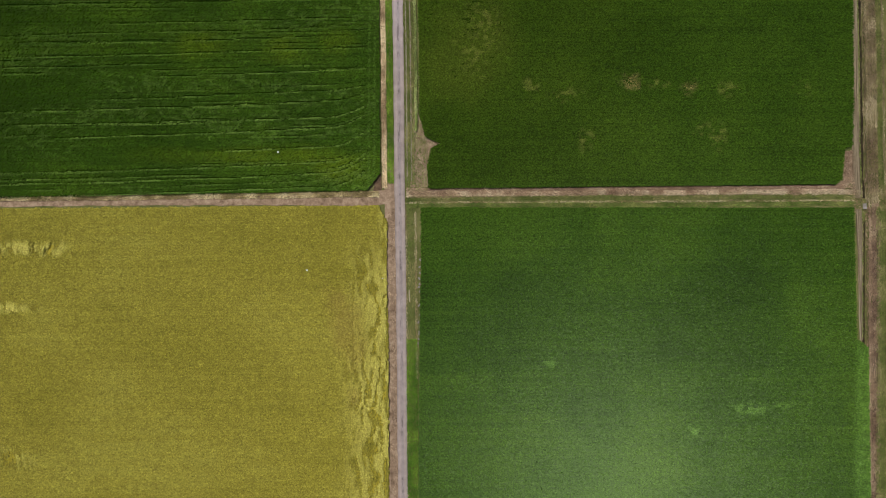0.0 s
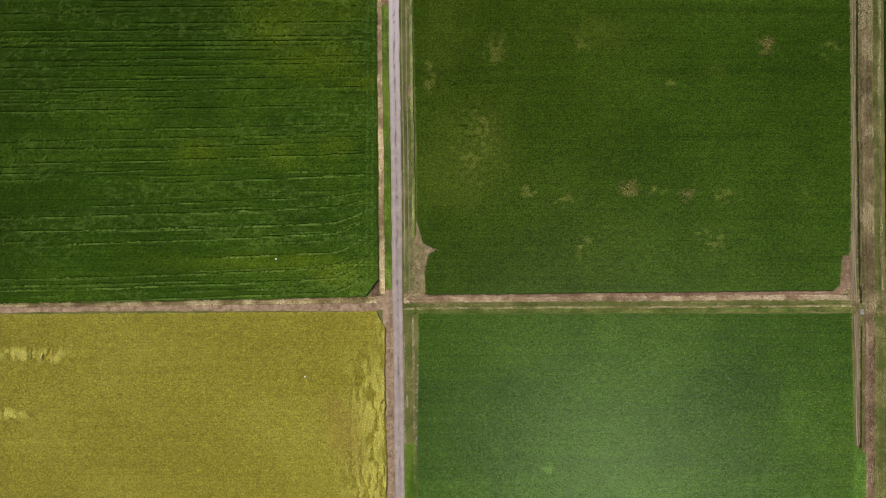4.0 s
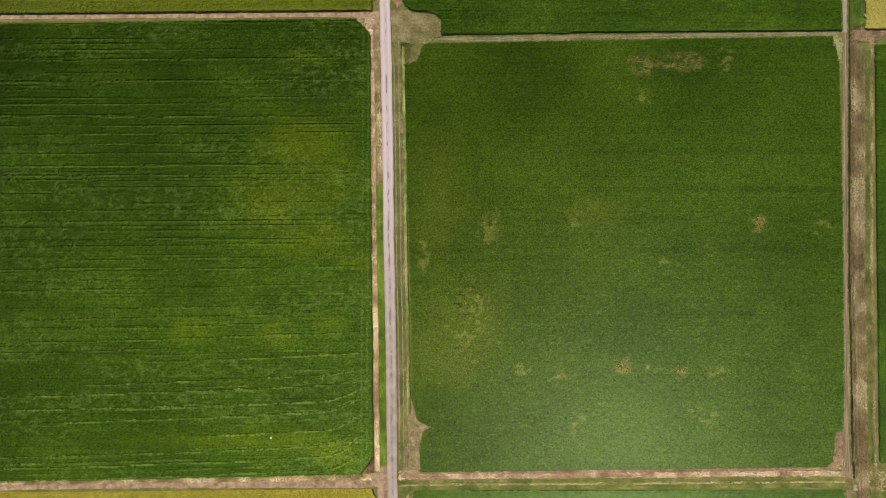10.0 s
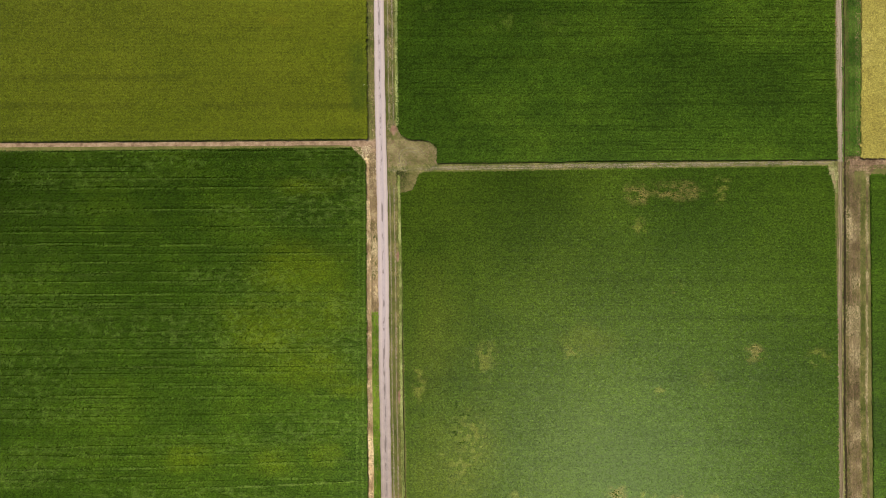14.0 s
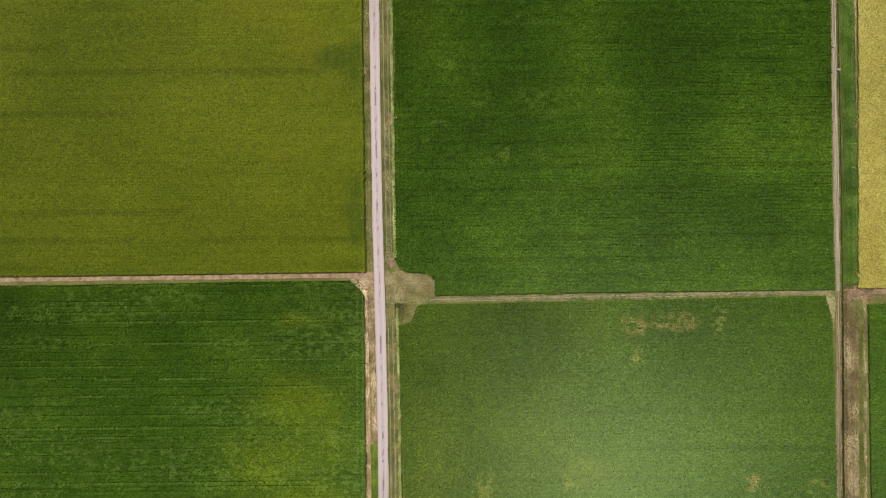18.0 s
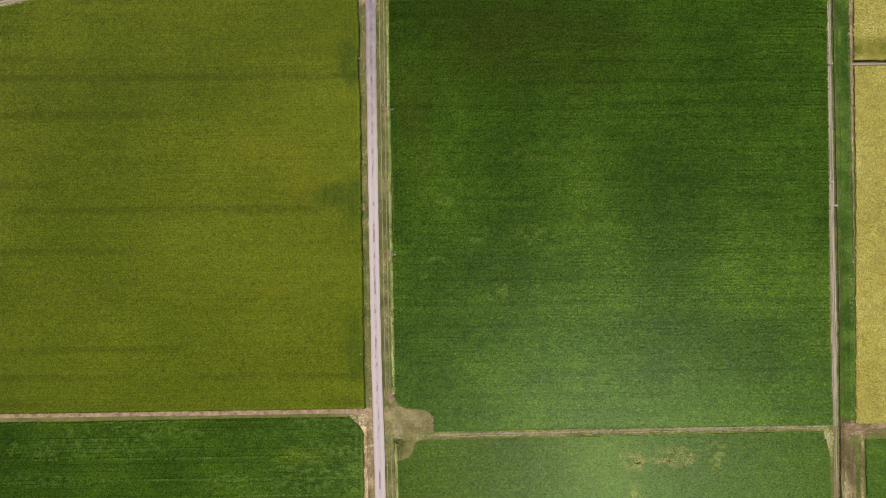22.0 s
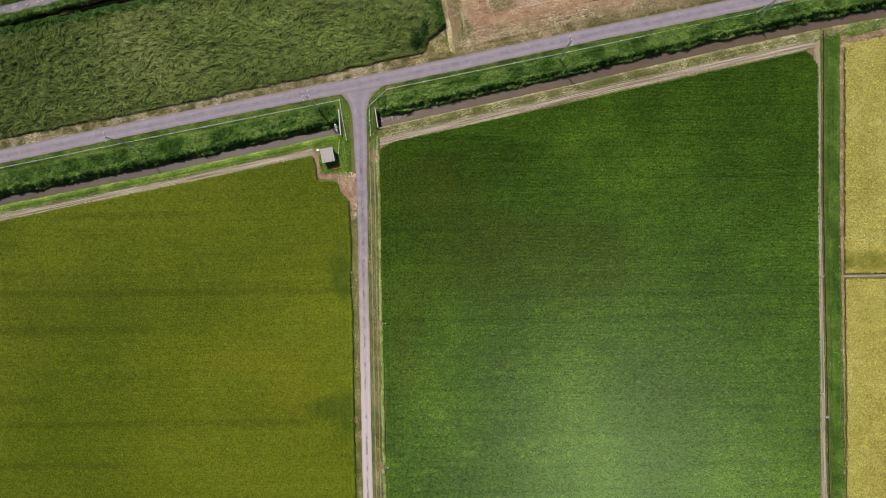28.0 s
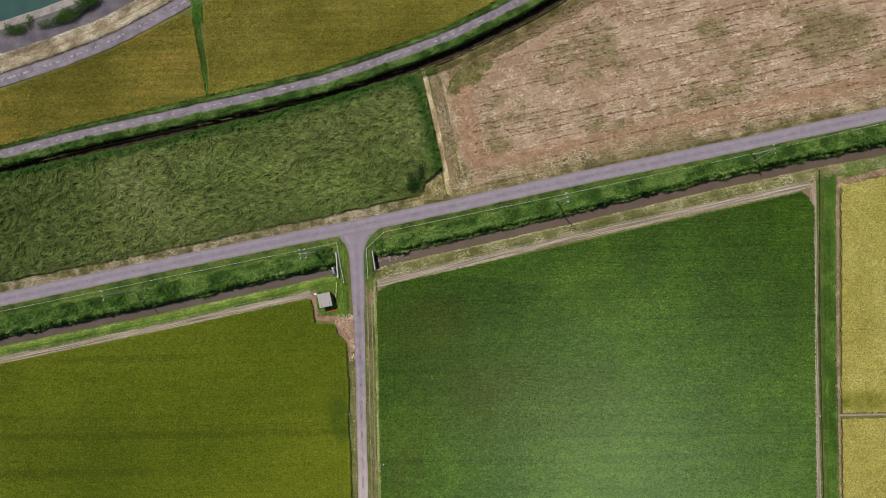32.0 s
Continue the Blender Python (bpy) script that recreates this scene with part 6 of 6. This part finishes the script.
def crate(x, y, turn, label):
    c = empty("crate", x, y, 0.0, turn, label, "crate", "crates beside the hut")
    part("bottom", box(0, 0, 0.05, 0.7, 0.45, 0.04), ORANGE, c)
    for sx, sy, w, d in ((0, 0.215, 0.7, 0.03), (0, -0.215, 0.7, 0.03), (0.335, 0, 0.03, 0.4), (-0.335, 0, 0.03, 0.4)):
        part("side", box(sx, sy, 0.2, w, d, 0.3, 0.008), ORANGE, c)
        part("rim", box(sx, sy, 0.36, w + 0.02, d + 0.02, 0.03), ORANGE, c)


for cx, cy, ct in ((-19.7, 214.2, 9), (-18.95, 214.3, 14), (-18.25, 214.5, 2)):
    crate(cx, cy, ct, "orange plastic crate on grass beside the pump hut")

meter = empty("meter_box", -22.6, 218.0, 0, 9, "white electric meter box on a short post", "meter box")
part("post", rod((0, 0, -0.2), (0, 0, 1.2), 0.05), STEEL, meter)
part("cabinet", box(0, 0, 1.4, 0.5, 0.35, 0.6, 0.02), WHITE_PAINT, meter)
part("lid", box(0, 0, 1.72, 0.56, 0.42, 0.04, 0.01), WHITE_PAINT, meter)


def sluice_gate(x, y, turn):
    g = empty("sluice_gate", x, y, -1.6, turn, "white-painted steel sluice gate with a handwheel at the canal end", "sluice gate")
    for k in (-0.6, 0.6):
        part("frame_post", box(k, 0, 1.4, 0.14, 0.16, 2.9, 0.01), WHITE_PAINT, g)
        part("foot", box(k, 0, 0.0, 0.3, 0.3, 0.12), CONCRETE, g)
    part("head_beam", box(0, 0, 2.8, 1.5, 0.3, 0.16, 0.01), WHITE_PAINT, g)
    part("gate_leaf", box(0, 0.02, 0.6, 1.05, 0.06, 1.2, 0.005), STEEL, g, "grey steel gate leaf")
    part("spindle", rod((0, 0, 1.1), (0, 0, 3.5), 0.03), STEEL, g)
    gear = part("gear_box", box(0, 0, 3.02, 0.45, 0.4, 0.36, 0.03), WHITE_PAINT, g)
    bm = bmesh.new()
    for k in range(14):
        a, b = 2 * math.pi * k / 14, 2 * math.pi * (k + 1) / 14
        rod((0.3 * math.cos(a), 0.3 * math.sin(a), 3.4), (0.3 * math.cos(b), 0.3 * math.sin(b), 3.4), 0.025, sides=6, bm=bm)
    for k in range(4):
        a = math.pi * k / 2
        rod((0, 0, 3.4), (0.3 * math.cos(a), 0.3 * math.sin(a), 3.4), 0.018, sides=5, bm=bm)
    part("handwheel", bm, STEEL, gear)


sluice_gate(-18.75, 223.0, 100)


def headwall(x0, y0, x1, y1, face, label):
    """A concrete culvert headwall with coping, pipe mouth and wing."""
    ln = math.hypot(x1 - x0, y1 - y0)
    h = empty("culvert_headwall", (x0 + x1) / 2, (y0 + y1) / 2, 0, math.degrees(math.atan2(y1 - y0, x1 - x0)), label, "headwall", "culvert headwalls")
    part("wall", box(0, 0, -1.1, ln, 0.2, 2.5, 0.02), CONCRETE, h)
    part("coping", box(0, 0, 0.2, ln + 0.1, 0.2, 0.12, 0.02), CONCRETE, h)
    # capped end in dark colour stands in for the unlit inside of the pipe
    bm = bmesh.new()
    for r, back in ((0.55, 0.16), (0.45, 0.3)):
        bmesh.ops.create_cone(bm, cap_ends=r < 0.5, segments=20, radius1=r, radius2=r, depth=0.3, matrix=Matrix.Translation((-0.4, face * back, -1.45)) @ Matrix.Rotation(math.pi / 2, 4, "X"))
    part("pipe_mouth", bm, MUD_AND_SHADE, h, "dark pipe mouth")
    part("wing", box(ln / 2, face * 0.6, -0.9, 0.25, 1.2, 1.9, 0.02), CONCRETE, h)
    part("wing", box(-ln / 2, face * 0.6, -0.9, 0.25, 1.2, 1.9, 0.02), CONCRETE, h)
    return h


headwall(-18.15, 227.0, -17.8, 221.6, -1, "weathered concrete culvert headwall at the canal end")
headwall(-10.2, 227.4, -9.6, 223.0, 1, "weathered concrete culvert headwall at the canal end")


def hand_rail(x0, y0, x1, y1, n, label, material=None, category="railing"):
    material = material or WHITE_PAINT
    r = empty("hand_rail", x0, y0, 0.2, 0, label, category)
    dx, dy = (x1 - x0) / n, (y1 - y0) / n
    for k in range(n + 1):
        part("post", rod((dx * k, dy * k, 0), (dx * k, dy * k, 1.0), 0.045, sides=8), material, r)
    for h in (1.0, 0.55):
        for k in range(n):
            part("rail", rod((dx * k, dy * k, h), (dx * (k + 1), dy * (k + 1), h), 0.05, sides=6), material, r)
    return r


hand_rail(-18.15, 226.9, -17.75, 221.4, 3, "white tubular hand rail on a culvert headwall")
hand_rail(-10.2, 227.3, -9.6, 223.1, 2, "pale tubular hand rail on a culvert headwall")

bar = empty("barrier_pole", -18.3, 217.2, 0, 0, "yellow and white barrier pole on short stands in the grass", "barrier")
for k in range(6):
    part("segment", rod((0.04 * k, 0.55 * k, 0.7), (0.04 * (k + 1), 0.55 * (k + 1), 0.7), 0.055, sides=8), YELLOW_PAINT if k % 2 else WHITE_PAINT, bar)
for k in (0.3, 3.0):
    part("stand", rod((0.07 * k, k, 0), (0.07 * k, k, 0.7), 0.04, sides=8), STEEL, bar)


def water_inlet(x, y, turn, label):
    """A small concrete field inlet with a lid and a plastic riser."""
    b = empty("water_inlet", x, y, 0, turn, label, "water inlet", "field water inlets")
    bm = box(0, 0, 0.16, 0.62, 0.5, 0.5, 0.02)
    part("box", bm, CONCRETE, b)
    part("lid", box(0.05, 0, 0.44, 0.5, 0.52, 0.06, 0.01), CONCRETE, b)
    part("riser", rod((-0.42, 0, 0), (-0.42, 0, 0.6), 0.08, sides=10), WHITE_PAINT, b, "white plastic riser pipe")
    part("cap", rod((-0.42, 0, 0.6), (-0.42, 0, 0.68), 0.1, sides=10), WHITE_PAINT, b)


def mound(x, y, rx, ry, seed):
    """A low uneven heap of bare earth."""
    bm = bmesh.new()
    rnd = random.Random(seed)
    rings = []
    for k, (f, h) in enumerate(((1.0, -0.05), (0.75, 0.12), (0.4, 0.24), (0.0, 0.28))):
        if f == 0:
            tip = bm.verts.new((0, 0, h))
        else:
            rings.append([bm.verts.new((rx * f * (0.8 + 0.4 * rnd.random()) * math.cos(a), ry * f * (0.8 + 0.4 * rnd.random()) * math.sin(a), h + 0.05 * rnd.random())) for a in np.linspace(0, 2 * math.pi, 14, endpoint=False)])
    for a, b in zip(rings, rings[1:]):
        for k in range(14):
            bm.faces.new((a[k], a[(k + 1) % 14], b[(k + 1) % 14], b[k]))
    for k in range(14):
        bm.faces.new((rings[-1][k], rings[-1][(k + 1) % 14], tip))
    ob = part("earth_mound", bm, RED_EARTH)
    ob.location = (x, y, 0)
    return tagged(ob, "low reddish heap of bare earth at the field edge", "earth mound", "earth heaps along the fields")


for k, (x, y, rx, ry) in enumerate(((-8.9, 116.2, 0.9, 1.4), (-9.2, 147.8, 0.6, 1.6), (-9.6, 179.6, 0.6, 1.4), (-7.7, 88.3, 0.5, 1.3), (-7.05, 57.3, 0.5, 1.8), (-10.3, 216.8, 1.0, 1.5),
                                   (88.3, 140.5, 0.5, 0.9), (87.7, 163.3, 0.6, 1.0), (87.3, 189.2, 0.5, 1.1), (87.2, 216.4, 0.6, 1.0), (89.9, 44.0, 0.5, 0.9), (89.7, 74.5, 0.5, 1.1), (-14.9, 158.6, 0.6, 0.9))):
    mound(x, y, rx, ry, 500 + k)
for x, y, t in ((-15.85, 191.2, 0), (-15.4, 158.5, 0), (-14.95, 126.0, 0), (-8.2, 148.0, 180), (-8.6, 180.0, 180), (88.0, 164.0, 180), (89.6, 158.8, 0), (-12.7, -7.6, 0), (87.9, 190.0, 180)):
    water_inlet(x, y, t, "small concrete field water inlet with a white riser")


def culvert_slab(x, y, turn, label):
    s = empty("culvert_slab", x, y, 0, turn, label, "culvert")
    part("slab", box(0, 0, 0.06, 0.8, 1.2, 0.16, 0.02), CONCRETE, s)
    for k in (-1, 1):
        part("kerb", box(0, k * 0.55, 0.2, 0.8, 0.1, 0.1, 0.01), CONCRETE, s)


culvert_slab(93.3, 9.2, 4, "weathered concrete slab bridging the drain")


def rubble(x, y, size, seed, base=None, label="pale lump of broken concrete in the verge", group="lumps in the verge"):
    rnd = random.Random(seed)
    bm = bmesh.new()
    bmesh.ops.create_icosphere(bm, subdivisions=2, radius=size, matrix=Matrix.Diagonal((1, 0.7, 0.5, 1)))
    for v in bm.verts:
        v.co *= 0.8 + 0.4 * rnd.random()
    ob = part("stone", bm, CONCRETE)
    ob.matrix_basis = pose(x, y, (float(ground_z(x, y)) + 0.12 if base is None else base) + size * 0.3, 0, 0, rnd.random() * 360)
    return tagged(ob, label, "stone", group)


for k in range(22):
    rnd = random.Random(900 + k)
    rubble(-5.15 + 0.35 * rnd.random(), 2 - 24 * rnd.random(), 0.14 + 0.2 * rnd.random(), k)
for k in range(34):
    across = rnd.random() ** 1.2
    rubble(-9.2 + 7.2 * across, 224.6 + 1.1 * across + 0.9 * rnd.random(), 0.09 + 0.13 * rnd.random(), 40 + k, -1.74, "pale stone breaking the shallow canal water", "stones in the canal")
tagged(part("sluice_apron", box(-17.7, 223.1, -0.42, 1.3, 1.1, 0.5, 0.03), CONCRETE), "pale concrete apron of the sluice", "concrete slab", kind="structure")
plank = tagged(part("plank", box(0, 0, 0.05, 0.22, 2.6, 0.06, 0.01), plain_material("weathered_wood", srgb(176, 162, 138), 0.8)), "weathered pale plank lying in the verge", "plank")
plank.matrix_basis = pose(-7.2, -11.5, 0.15, 0, 0, 2)
for k, (x, y) in enumerate(((-36.1, 19.9), (-29.6, -5.9))):
    stake = empty("field_marker", x, y, 0, 0, "small white marker stake standing in the crop", "marker", "markers in the crops")
    part("stake", rod((0, 0, 0), (0, 0, 1.3), 0.04, sides=8), WHITE_PAINT, stake)
    part("plate", box(0, 0, 1.3, 0.34, 0.3, 0.03), WHITE_PAINT, stake)


def shrub(x, y, length, width, height, turn, seed, where="growing on the revetment", group="shrubs on the revetment", shades=((30, 56, 14), (84, 116, 48))):
    """A low spreading shrub: stems, limbs and a crown of many small leaves."""
    z = float(ground_z(x, y))
    rnd = np.random.default_rng(seed)
    s = empty("shrub", x, y, z, turn, "low spreading green shrub " + where, "shrub", group)
    n_stems = int(length * 1.2)
    for k in range(n_stems):
        sx, sy = (rnd.random() - 0.5) * length * 0.8, (rnd.random() - 0.5) * width * 0.5
        tip = (sx + rnd.normal() * 0.4, sy + rnd.normal() * 0.4, height * 0.7)
        stem = part("trunk", rod((sx, sy, -0.2), tip, 0.07, 0.03, 6), BARK, s)
        for _ in range(3):
            part("limb", rod(tip, (tip[0] + rnd.normal() * 0.6, tip[1] + rnd.normal() * 0.5, height * (0.8 + 0.3 * rnd.random())), 0.03, 0.01, 5), BARK, stem)
    n = int(length * width * 90)
    lump = rnd.normal(size=(int(length * 2), 2)) * (0.27 * length, 0.2 * width)
    which = rnd.integers(0, len(lump), n)
    off = rnd.normal(size=(n, 3)) * (0.55, 0.45, 0.3)
    px, py = lump[which, 0] + off[:, 0], lump[which, 1] + off[:, 1]
    pz = height * (0.55 + 0.3 * rnd.random(len(lump)))[which] + off[:, 2] * height * 0.5
    keep = pz > 0.1
    shade = mix3(srgb(*shades[0]), srgb(*shades[1]), rnd.random(n))
    leaves("crown", px[keep], py[keep], pz[keep], 0.34, 0.2, shade[keep], GRASS_LEAF, 0.6, parent=s)


shrub(-78.6, 279.9, 9.0, 2.4, 1.3, 23, 61)
shrub(-73.6, 282.6, 6.0, 2.6, 1.7, 26, 62)
shrub(-89.6, 277.2, 4.8, 1.7, 0.9, 12, 63)
shrub(-86.6, 279.0, 2.2, 0.9, 0.7, 65, 64)
shrub(-0.9, 242.4, 4.4, 2.6, 3.0, 60, 65, "at the corner of the reeds", "", ((14, 34, 10), (46, 78, 30)))
